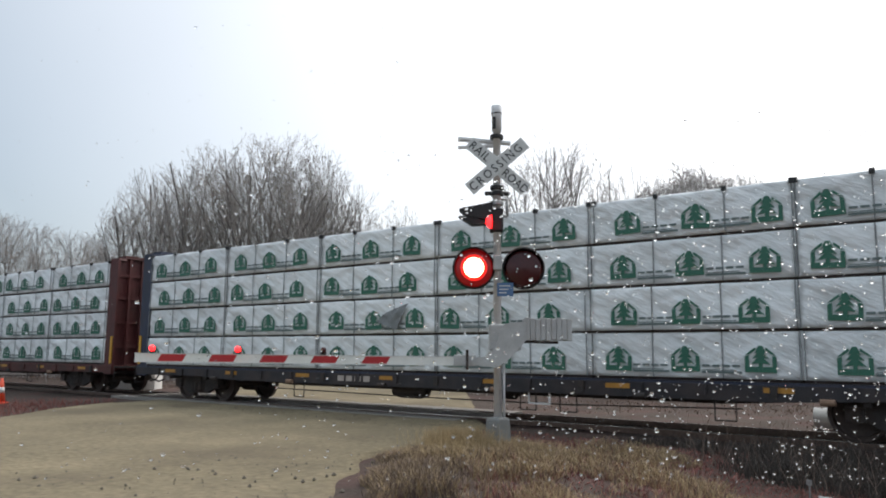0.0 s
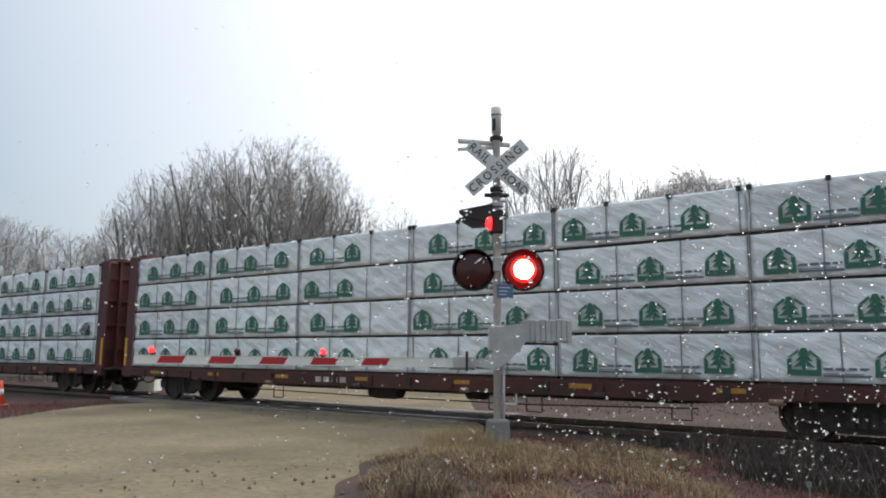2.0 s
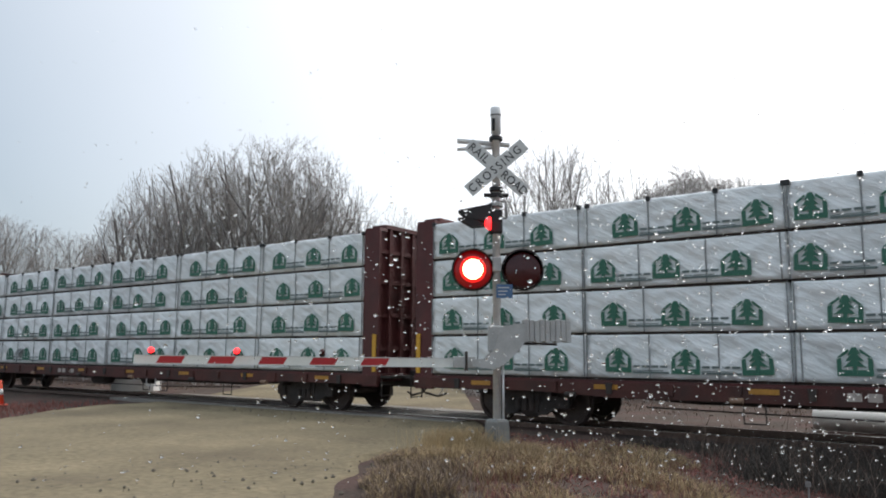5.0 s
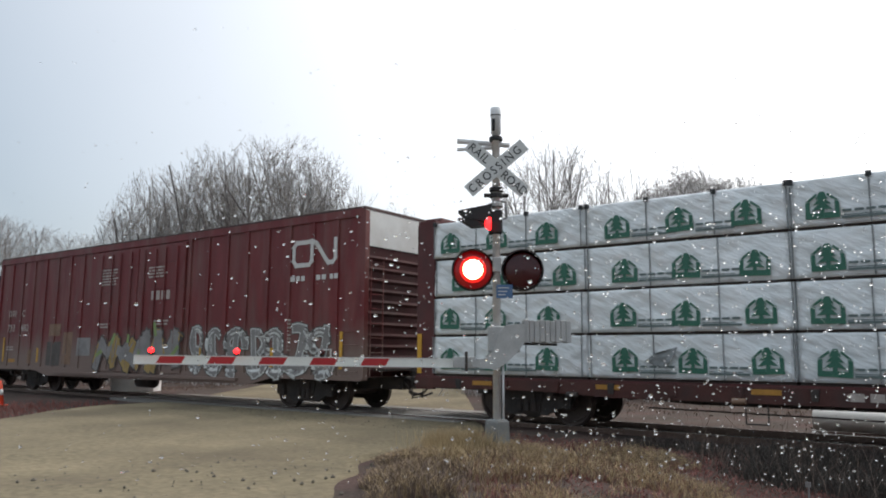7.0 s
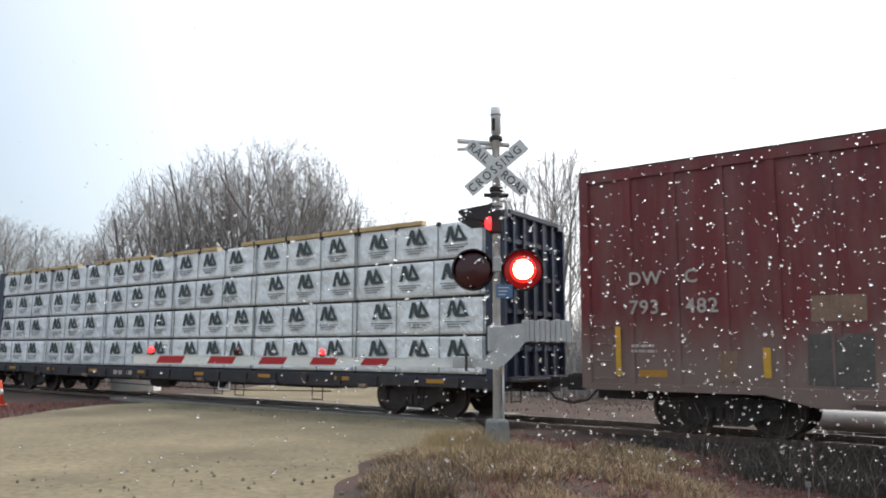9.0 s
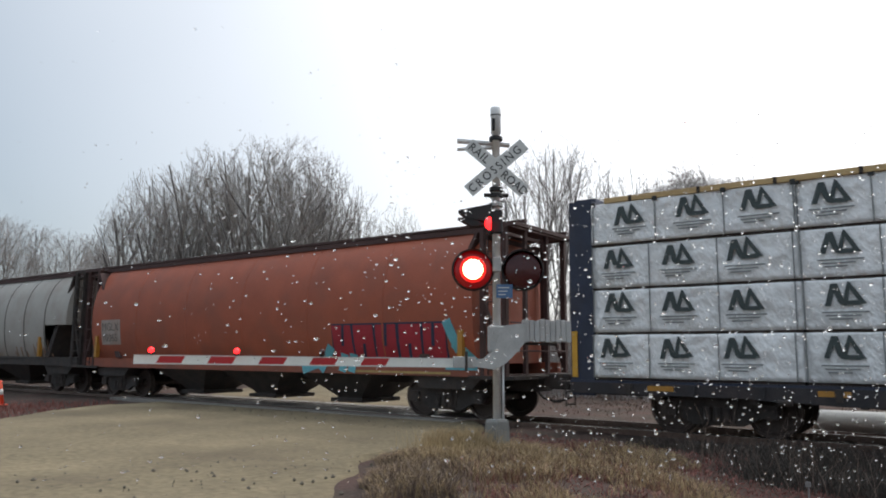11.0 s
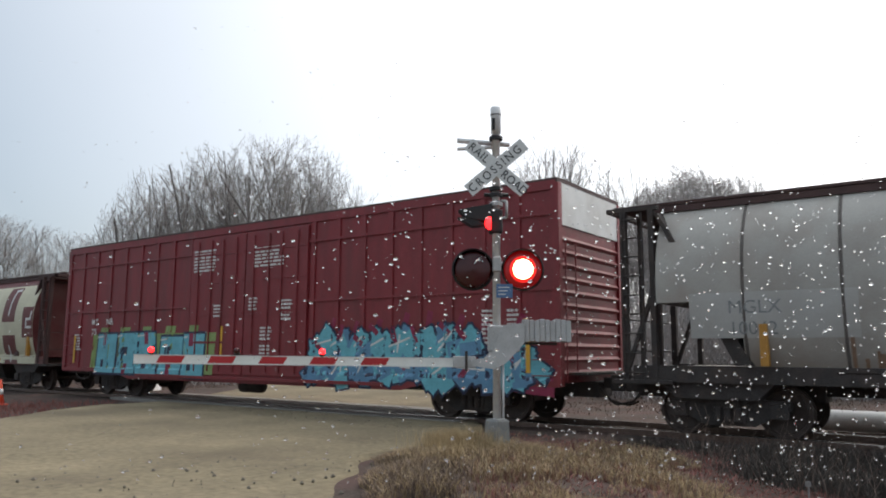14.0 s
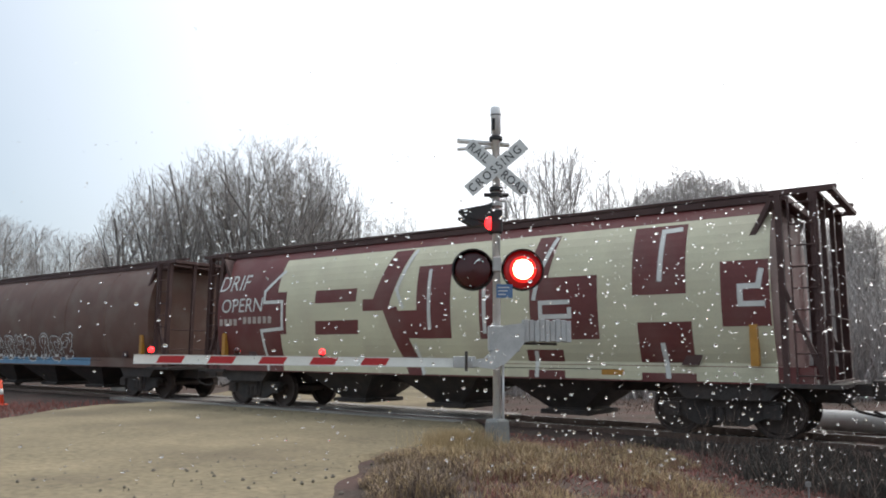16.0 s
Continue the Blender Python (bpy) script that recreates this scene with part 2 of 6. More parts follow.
    sill_red=mat("sill_oxide", (0.085, 0.026, 0.020), 0.7, scale=4, vary=0.4, bump=0.006, dirt=(0.03, 0.022, 0.02), dirt_amount=0.7, dirt_scale=2),
    sill_dark=mat("sill_dark", (0.03, 0.027, 0.03), 0.7, scale=4, vary=0.4, bump=0.006, dirt=(0.06, 0.04, 0.035), dirt_amount=0.6, dirt_scale=2),
    seamdark=mat("seam_dark", (0.10, 0.085, 0.075), 0.7, scale=4, vary=0.3, bump=0),
    rust=mat("rust_stains", (0.24, 0.15, 0.10), 0.8, scale=4, vary=0.3, bump=0),
    cone=mat("cone_orange", (0.7, 0.08, 0.03), 0.5, scale=5, vary=0.1, bump=0),
)


def water_mat():
    m = bpy.data.materials.new("water")
    m.use_nodes = True
    n, l = m.node_tree.nodes, m.node_tree.links
    g = n.new("ShaderNodeBsdfGlass")
    g.inputs["IOR"].default_value, g.inputs["Roughness"].default_value = 1.33, 0.0
    l.new(g.outputs[0], n["Material Output"].inputs["Surface"])
    return m


M["water"] = water_mat()

# ---------------------------------------------------------------- mesh helpers


def link(name, bm, material, parent=None, label="", smooth=False):
    me = bpy.data.meshes.new(name)
    bm.to_mesh(me)
    bm.free()
    me.materials.append(material)
    if smooth:
        for f in me.polygons:
            f.use_smooth = True
    ob = new(name, me)
    if parent:
        ob.parent = parent
    if label:
        ob["label"] = label
    return ob


def part(name, bm, material, parent, label="", smooth=False):
    return link(name, bm, material, parent, label, smooth)


def share(name, me, parent, m=None, label=""):
    """One more object on a mesh that exists."""
    ob = new(name, me)
    ob.parent = parent
    if m is not None:
        ob.matrix_basis = m
    if label:
        ob["label"] = label
    return ob


def box(bm, x0, x1, y0, y1, z0, z1, bevel=0.0):
    v = [bm.verts.new((x, y, z)) for x in (x0, x1) for y in (y0, y1) for z in (z0, z1)]
    fs = [bm.faces.new([v[i] for i in q]) for q in ((0, 1, 3, 2), (4, 6, 7, 5), (0, 4, 5, 1), (2, 3, 7, 6), (0, 2, 6, 4), (1, 5, 7, 3))]
    if bevel:
        es = {e for f in fs for e in f.edges}
        bmesh.ops.bevel(bm, geom=list(es), offset=bevel, segments=2, affect="EDGES", profile=0.5)
    return bm


def bx(*a, bevel=0.0):
    return box(bmesh.new(), *a, bevel=bevel)


def tube(bm, a, b, r0, r1=None, n=8):
    a, b = Vector(a), Vector(b)
    r1 = r0 if r1 is None else r1
    q = (b - a).to_track_quat("Z", "Y").to_matrix()
    rings = []
    for p, r in ((a, r0), (b, r1)):
        rings.append([bm.verts.new(p + q @ Vector((r * math.cos(i * math.tau / n), r * math.sin(i * math.tau / n), 0))) for i in range(n)])
    for i in range(n):
        bm.faces.new((rings[0][i], rings[0][(i + 1) % n], rings[1][(i + 1) % n], rings[1][i]))
    if n > 4:
        bm.faces.new(rings[0][::-1])
        bm.faces.new(rings[1])
    return bm


def pipe(bm, pts, r, n=8):
    for a, b in zip(pts, pts[1:]):
        tube(bm, a, b, r, n=n)
    return bm


def lathe(bm, prof, axis="y", n=24, at=(0, 0, 0)):
    """Revolves (radius, along) pairs round an axis."""
    rings = []
    for r, h in prof:
        ring = []
        for i in range(n):
            c, s = r * math.cos(i * math.tau / n), r * math.sin(i * math.tau / n)
            p = {"y": (c, h, s), "z": (c, s, h), "x": (h, c, s)}[axis]
            ring.append(bm.verts.new(Vector(p) + Vector(at)))
        rings.append(ring)
    for a, b in zip(rings, rings[1:]):
        for i in range(n):
            bm.faces.new((a[i], a[(i + 1) % n], b[(i + 1) % n], b[i]))
    for ring, (r, h) in ((rings[0][::-1], prof[0]), (rings[-1], prof[-1])):
        if r > 1e-4:
            bm.faces.new(ring)
    bmesh.ops.recalc_face_normals(bm, faces=bm.faces[:])
    return bm


def slab(bm, pts, y0, y1):
    """A polygon in x, z drawn out from y0 to y1."""
    a = [bm.verts.new((x, y0, z)) for x, z in pts]
    b = [bm.verts.new((x, y1, z)) for x, z in pts]
    n = len(pts)
    fs = [bm.faces.new(a), bm.faces.new(b[::-1])]
    for i in range(n):
        fs.append(bm.faces.new((a[i], b[i], b[(i + 1) % n], a[(i + 1) % n])))
    bmesh.ops.recalc_face_normals(bm, faces=fs)
    return bm


def thing(name, label, category, group="", at=None):
    ob = new(name)
    if at is not None:
        ob.matrix_basis = at
    return tagged(ob, label, category, group)


def stroke(bm, pts, w, place, step=0.12):
    """A painted stroke of width w along pts in a surface's own u, v; place(u, v) gives the point on the surface."""
    for (u0, v0), (u1, v1) in zip(pts, pts[1:]):
        L = math.hypot(u1 - u0, v1 - v0)
        if L < 1e-5:
            continue
        du, dv = (u1 - u0) / L, (v1 - v0) / L
        a, b = -w * 0.5, L + w * 0.5
        ns, nw = max(1, round((b - a) / step)), max(1, round(w / step))
        grid = [[bm.verts.new(place(u0 + du * (a + (b - a) * i / ns) - dv * w * (j / nw - 0.5), v0 + dv * (a + (b - a) * i / ns) + du * w * (j / nw - 0.5)))
                 for j in range(nw + 1)] for i in range(ns + 1)]
        for i in range(ns):
            for j in range(nw):
                bm.faces.new((grid[i][j], grid[i + 1][j], grid[i + 1][j + 1], grid[i][j + 1]))
    return bm


def glyphs(text, size, track=1.0, heavy=0.0):
    """A flat mesh of real characters in the built-in font."""
    cu = bpy.data.curves.new("glyphs", "FONT")
    cu.body, cu.size, cu.space_character, cu.resolution_u, cu.offset = text, size, track, 3, heavy
    tmp = bpy.data.objects.new("glyphs", cu)
    me = bpy.data.meshes.new_from_object(tmp)
    bpy.data.objects.remove(tmp)
    me.materials.clear()
    return me


def letters_on(text, size, place, u, v, material, parent, slant=0.0):
    """Characters laid on a curved side."""
    me = glyphs(text, size)
    for q in me.vertices:
        q.co = place(u + q.co.x + slant * q.co.y, v + q.co.y)
    me.materials.append(material)
    ob = new("lettering", me)
    ob.parent = parent
    return ob


def letters(text, size, m, material, parent, name="lettering", track=1.0, aspect=1.0, heavy=0.0):
    """Real characters in the built-in font, as a flat mesh that stands in the x, z plane and faces -y."""
    me = glyphs(text, size, track, heavy)
    me.transform(m @ Matrix.Rotation(radians(90), 4, "X") @ Matrix.Diagonal((aspect, 1, 1, 1)))
    me.materials.append(material)
    ob = new(name, me)
    ob.parent = parent
    return ob

# ---------------------------------------------------------------- plan
YC = 14.835            # centre of the track; rail tops are z = 0


def travelled(t):
    """How far the train has gone after t seconds."""
    return 11.997 * t + 0.02483 * t * t - 0.0001555 * t ** 3


TIMES = [0.5 * i for i in range(33)]
moving = []            # (thing, its place at 0 s)
axles = []             # wheelsets, which turn

# ---------------------------------------------------------------- ground, road, track
FWD = Vector((-0.5874, 0.8093, 0))       # the way the road runs
SIDE = Vector((0.8093, 0.5874, 0))


def smooth(a, b, x):
    k = max(0.0, min(1.0, (x - a) / (b - a)))
    return k * k * (3 - 2 * k)


def ground_z(x, y):
    """Height of the natural ground."""
    z = -0.10
    lat = x * SIDE.x + y * SIDE.y                      # to the right of the road's middle
    ditch = smooth(2.2, 4.5, lat) * smooth(4.5, 8.5, y) * (1 - smooth(11.8, 13.0, y)) * (1 - smooth(6, 30, x))
    z -= 0.30 * ditch * smooth(-4.5, -1.0, x)
    mound = math.exp(-((x + 4.6) / 2.2) ** 2 - ((y - 7.6) / 2.0) ** 2)
    z += 0.10 * mound
    z += 0.05 * noise.noise((x * 0.35, y * 0.35, 1.3)) + 0.03 * noise.noise((x * 1.3, y * 1.3, 7.1))
    far = math.hypot(x, y)
    z += 0.6 * smooth(45, 160, far) * noise.noise((x * 0.012, y * 0.012, 3.0))
    return z


def grid_axis(lo, hi, near_lo, near_hi, fine):
    a, v, k = [], near_lo, fine
    while v > lo:
        k *= 1.35
        v = max(lo, v - k)
        a.append(v)
    a = a[::-1]
    n = round((near_hi - near_lo) / fine)
    a += [near_lo + (near_hi - near_lo) * i / n for i in range(n + 1)]
    v, k = near_hi, fine
    while v < hi:
        k *= 1.35
        v = min(hi, v + k)
        a.append(v)
    return a


def sheet(name, xs, ys, height, material, label):
    vs = [(x, y, height(x, y)) for y in ys for x in xs]
    w = len(xs)
    fs = [(j * w + i, j * w + i + 1, (j + 1) * w + i + 1, (j + 1) * w + i) for j in range(len(ys) - 1) for i in range(w - 1)]
    me = bpy.data.meshes.new(name)
    me.from_pydata(vs, [], fs)
    me.materials.append(material)
    for f in me.polygons:
        f.use_smooth = True
    return tagged(new(name, me), label, name, kind="structure")


sheet("ground", grid_axis(-2500, 2500, -24, 8, 0.28), grid_axis(-600, 3000, 2, 13.2, 0.28), ground_z, M["soil"],
      "brown and reddish bare soil with withered weeds beside the track")


def road_edges(s):
    """Left and right edge of the gravel road, measured across it, s metres along it."""
    left = -10.2 - 0.3 * noise.noise((s * 0.5, 2.0, 0)) - 4 * (1 - smooth(2, 12, s)) + 1.6 * smooth(19.5, 24, s)
    right = -0.88 + 1.38 * smooth(10.6, 13.0, s) + 0.55 * smooth(13.6, 15.5, s) + 0.10 * noise.noise((s * 1.1, 9.0, 0)) + 2.6 * (1 - smooth(2, 7.0, s))
    return left, right


def make_road():
    rows, cols = [], 40
    s = -8.0
    while s < 150:
        rows.append(s)
        s += 0.2 if s < 26 else 3.0
    vs, fs = [], []
    for s in rows:
        a, b = road_edges(s)
        for i in range(cols + 1):
            k = i / cols
            p = FWD * s + SIDE * (a + (b - a) * k)
            crown = 0.03 * (1 - (2 * k - 1) ** 2)
            rut = -0.018 * sum(math.exp(-((a + (b - a) * k - c) / 0.35) ** 2) for c in (-1.6, -3.4, -5.0))
            edge = -0.25 * (smooth(0.975, 1.0, k) + smooth(0.06, 0.0, k))
            rise = 0.03 * smooth(8, 12, s)
            z = -0.035 + crown + rut + edge + rise + 0.012 * noise.noise((p.x * 1.7, p.y * 1.7, 0.5)) + 0.02 * noise.noise((p.x * 0.4, p.y * 0.4, 5.5))
            if p.y > 11.5:
                z = min(z, -0.03)
            vs.append((p.x, p.y, z))
    w = cols + 1
    for j in range(len(rows) - 1):
        for i in range(cols):
            fs.append((j * w + i, j * w + i + 1, (j + 1) * w + i + 1, (j + 1) * w + i))
    me = bpy.data.meshes.new("road")
    me.from_pydata(vs, [], fs)
    me.materials.append(M["road"])
    for f in me.polygons:
        f.use_smooth = True
    tagged(new("road", me), "tan wet gravel road with faint wheel ruts", "road", kind="structure")


make_road()


def make_track():
    xs = [-150 + 1.5 * i for i in range(160)]
    vs, fs, prof = [], [], [(-2.3, -0.42), (-1.45, -0.17), (-0.8, -0.14), (0, -0.14), (0.8, -0.14), (1.45, -0.17), (2.3, -0.42)]
    for x in xs:
        for k, z in prof:
            vs.append((x, YC + k + 0.06 * noise.noise((x * 0.7, k, 0)), z + 0.03 * noise.noise((x * 0.9, k * 3, 4))))
    w = len(prof)
    for j in range(len(xs) - 1):
        for i in range(w - 1):
            fs.append((j * w + i, (j + 1) * w + i, (j + 1) * w + i + 1, j * w + i + 1))
    me = bpy.data.meshes.new("track_bed")
    me.from_pydata(vs, [], fs)
    me.materials.append(M["ballast"])
    tagged(new("track_bed", me), "dark reddish ballast bed under the railway track", "track bed", kind="structure")
    # rails, each with its foot, web and bright head
    for k in (-0.755, 0.755):
        rail = thing("rail", "worn steel rail with a bright polished head", "rail", "rails of the track", pose(0, YC + k, 0))
        bm = bmesh.new()
        for y0, y1, z0, z1 in ((-0.07, 0.07, -0.17, -0.15), (-0.012, 0.012, -0.15, -0.04), (-0.036, 0.036, -0.04, -0.004)):
            box(bm, -150, 88, y0, y1, z0, z1)
        part("web", bm, M["rail"], rail)
        part("head", bx(-150, 88, -0.033, 0.033, -0.004, 0.0), M["railtop"], rail, "bright polished rail head")
    tie = bx(-0.11, 0.11, -1.3, 1.3, -0.30, -0.135, bevel=0.012)
    first = link("sleeper", tie, M["tie"])
    tagged(first, "dark weathered wooden sleeper under the rails", "sleeper", "sleepers")
    first.matrix_basis = pose(-34, YC, 0)
    for i in range(1, 92):
        copy_thing(first, pose(-34 + 0.53 * i, YC + random.uniform(-0.04, 0.04), random.uniform(-0.006, 0.006), 0, 0, random.uniform(-0.8, 0.8)))
    # level-crossing planks between and beside the rails
    panel = bx(-2.25, 2.25, -0.125, 0.125, -0.13, -0.012, bevel=0.012)
    src = None
    for row in (-1.32, -1.06, -0.52, -0.26, 0.0, 0.26, 0.52, 1.06, 1.32):
        for k in range(3):
            m = pose(-20.7 + 4.53 * k, YC + row, random.uniform(-0.006, 0.004), 0, 0, random.uniform(-0.15, 0.15))
            if src is None:
                src = link("crossing_plank", panel, M["plank"])
                tagged(src, "grey worn plank of the level crossing", "crossing plank", "planks of the level crossing")
                src.matrix_basis = m
            else:
                copy_thing(src, m)


make_track()

# ---------------------------------------------------------------- crossing signal
MAST = Vector((-6.33, 10.20, 0.02))
# local frame of the signal: x to the right along the gate arm, y away, z up
SIGNAL = Matrix.Translation(MAST) @ Matrix.Rotation(math.atan2(SIDE.y, SIDE.x), 4, "Z")
flashers = []          # (lens, lit in the first phase)


def make_lamp(parent, x, z, y, phase):
    part("background", lathe(bmesh.new(), [(0.30, 0.0), (0.345, 0.012), (0.345, 0.022), (0.25, 0.03), (0.16, 0.03)], "y", 40, (x, y, z)), M["lampblack"], parent,
                "round black lamp background", True)
    part("housing", lathe(bmesh.new(), [(0.16, 0.0), (0.16, 0.16), (0.10, 0.22), (0.0, 0.22)], "y", 24, (x, y + 0.03, z)), M["lampblack"], parent, "", True)
    # hood over the lens: a half sleeve
    bm = bmesh.new()
    n = 18
    for r in (0.325, 0.318):
        ring = []
        for i in range(n + 1):
            a = radians(-15 + 210 * i / n)
            deep = 0.03 + 0.10 * max(0.0, math.sin(a))
            ring.append((bm.verts.new((x + r * math.cos(a), y, z + r * math.sin(a))), bm.verts.new((x + r * math.cos(a), y - deep, z + r * math.sin(a)))))
        for p, q in zip(ring, ring[1:]):
            bm.faces.new((p[0], q[0], q[1], p[1]))
    part("hood", bm, M["lampblack"], parent, "black sheet hood", True)
    # lens drawn oversize: its rim and the ring glow for the lamp's bloom
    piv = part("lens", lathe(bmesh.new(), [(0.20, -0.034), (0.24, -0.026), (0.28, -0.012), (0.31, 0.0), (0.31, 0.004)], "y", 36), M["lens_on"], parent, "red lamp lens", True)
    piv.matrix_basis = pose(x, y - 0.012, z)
    part("ring", lathe(bmesh.new(), [(0.150, -0.050), (0.18, -0.043), (0.215, -0.034), (0.215, -0.02)], "y", 36), M["halo_on"], piv, "red bloom round the lamp centre, made as a glowing ring", True)
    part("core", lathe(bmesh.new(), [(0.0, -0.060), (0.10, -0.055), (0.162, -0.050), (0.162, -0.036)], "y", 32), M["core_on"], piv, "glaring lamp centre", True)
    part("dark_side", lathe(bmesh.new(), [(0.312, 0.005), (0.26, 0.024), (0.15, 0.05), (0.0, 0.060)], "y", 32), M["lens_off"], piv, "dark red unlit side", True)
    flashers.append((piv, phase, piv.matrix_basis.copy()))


def crossbuck_blade(parent, tilt, y, word_parts):
    bm = box(bmesh.new(), -0.61, 0.61, -0.004, 0.004, -0.114, 0.114, bevel=0.003)
    b = part("blade", bm, M["signwhite"], parent, "white reflective crossbuck blade")
    b.matrix_basis = pose(0.0, y, 4.435, 0, tilt, 0)
    for text, x, size, track in word_parts:
        letters(text, size, pose(x, -0.0075, -0.068), M["signblack"], b, "lettering", track, 0.9, 0.001)


def make_signal():
    sig = thing("crossing_signal", "grey railroad crossing signal mast with white crossbuck and red flashers", "crossing signal", at=SIGNAL)
    part("mast", lathe(bmesh.new(), [(0.064, 0.2), (0.064, 5.05), (0.083, 5.05), (0.083, 5.32), (0.09, 5.33), (0.09, 5.485), (0.082, 5.495), (0.0, 5.50)], "z", 20), M["galv"], sig, "", True)
    part("bell_slot", bx(-0.07, -0.02, -0.094, -0.05, 5.08, 5.28), M["lampblack"], sig, "dark slot below the mast cap")
    part("tape", lathe(bmesh.new(), [(0.085, 5.34), (0.0905, 5.345), (0.0905, 5.365), (0.085, 5.37)], "z", 20), M["lampblack"], sig, "dark band round the cap", True)
    part("base", lathe(bmesh.new(), [(0.205, -0.25), (0.20, 0.06), (0.185, 0.36), (0.16, 0.39), (0.1, 0.40)], "z", 4), M["concrete"], sig, "flared cast base")
    for z in (4.92, 4.06, 3.96, 3.80):
        part("collar", lathe(bmesh.new(), [(0.105, z), (0.112, z + 0.01), (0.112, z + 0.06), (0.105, z + 0.07)], "z", 16), M["lampblack"] if z != 3.8 else M["galvdull"], sig)
    crossbuck_blade(sig, 41, -0.115, (("RAIL", -0.575, 0.20, 1.12), ("ROAD", 0.13, 0.20, 1.0)))
    crossbuck_blade(sig, -41, -0.130, (("CROSSING", -0.585, 0.20, 1.36),))
    part("bracket", bx(-0.06, 0.06, -0.11, 0.0, 4.30, 4.50), M["galvdull"], sig)
    # second crossbuck, facing along the other road arm, seen almost edge on
    part("rear_blade", slab(bmesh.new(), [(-0.64, 4.985), (-0.64, 4.945), (0.24, 4.875), (0.24, 4.91)], 0.08, 0.24), M["galv"], sig, "grey edge of the sign on the far side")
    part("rear_arm", slab(bmesh.new(), [(-0.64, 4.80), (-0.64, 4.83), (-0.05, 4.87), (-0.05, 4.83)], 0.10, 0.20), M["galv"], sig)
    # front pair of flashers on their cross arm
    part("cross_arm", pipe(bmesh.new(), [(-0.40, -0.02, 2.86), (0.40, -0.02, 2.86)], 0.032, 10), M["galv"], sig, "", True)
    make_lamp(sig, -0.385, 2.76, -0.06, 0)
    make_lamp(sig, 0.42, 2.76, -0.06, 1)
    part("junction_box", bx(-0.07, 0.07, -0.14, 0.02, 2.72, 2.96, bevel=0.02), M["galvdull"], sig)
    # upper pair, turned to the side road: black hoods seen from the side
    part("side_hood", slab(bmesh.new(), [(-0.62, 3.72), (-0.08, 3.83), (-0.08, 3.52), (-0.5, 3.60)], -0.16, 0.12), M["lampblack"], sig, "black lamp hood seen from the side")
    part("side_hood", slab(bmesh.new(), [(-0.63, 3.60), (-0.40, 3.60), (-0.16, 3.48), (-0.40, 3.46)], -0.14, 0.10), M["lampblack"], sig)
    part("side_lens", lathe(bmesh.new(), [(0.0, -0.08), (0.06, -0.065), (0.10, -0.02), (0.11, 0.02), (0.0, 0.03)], "x", 20, (-0.12, -0.16, 3.50)), M["lamp_on"], sig, "lit red lens seen from the side", True)
    part("side_housing", bx(-0.12, 0.10, -0.10, 0.10, 3.35, 3.75, bevel=0.03), M["lampblack"], sig)
    part("side_arm", pipe(bmesh.new(), [(0.05, 0, 3.90), (0.17, 0.0, 3.90), (0.17, 0, 3.62), (0.06, 0, 3.62)], 0.022, 8), M["galvdull"], sig, "", True)
    part("side_arm", pipe(bmesh.new(), [(-0.20, 0, 4.0), (0.2, 0.0, 4.0)], 0.035, 8), M["lampblack"], sig, "", True)
    # small blue plate with white bars for its writing
    plate = part("notice", bx(-0.01, 0.25, -0.10, -0.094, 2.30, 2.52), M["signblue"], sig, "small blue notice plate")
    for i in range(3):
        part("line", bx(0.02, 0.20 - 0.03 * i, -0.104, -0.1, 2.46 - 0.055 * i, 2.475 - 0.055 * i), M["signwhite"], plate)
    part("conduit", pipe(bmesh.new(), [(0.10, 0.05, 0.30), (0.10, 0.05, 1.35)], 0.022, 8), M["galv"], sig, "", True)
    # gate mechanism: casting round the mast, swung arm support and counterweights
    prof = [(-0.40, 1.22), (-0.40, 1.32), (-0.20, 1.34), (-0.06, 1.48), (0.0, 1.70), (0.10, 1.86), (0.45, 1.90), (0.45, 1.62), (0.30, 1.44), (0.12, 1.26), (-0.05, 1.17)]
    part("arm_support", slab(bmesh.new(), prof, -0.20, -0.155), M["galvdull"], sig, "curved grey casting that carries the arm")
    part("arm_support", slab(bmesh.new(), prof, 0.155, 0.20), M["galvdull"], sig)
    part("mechanism_case", bx(-0.14, 0.36, -0.14, 0.15, 1.44, 1.86, bevel=0.03), M["galvdull"], sig, "grey gate motor case")
    for i in range(9):
        part("counterweight", bx(0.42 + 0.083 * i, 0.497 + 0.083 * i, -0.20, 0.20, 1.60 + 0.01 * (i % 2), 1.96 - 0.012 * (i % 3), bevel=0.008), M["galvdull"], sig)
    part("weight_rod", pipe(bmesh.new(), [(0.3, -0.1, 1.58), (0.95, -0.1, 1.57)], 0.02), M["under"], sig)
    return sig


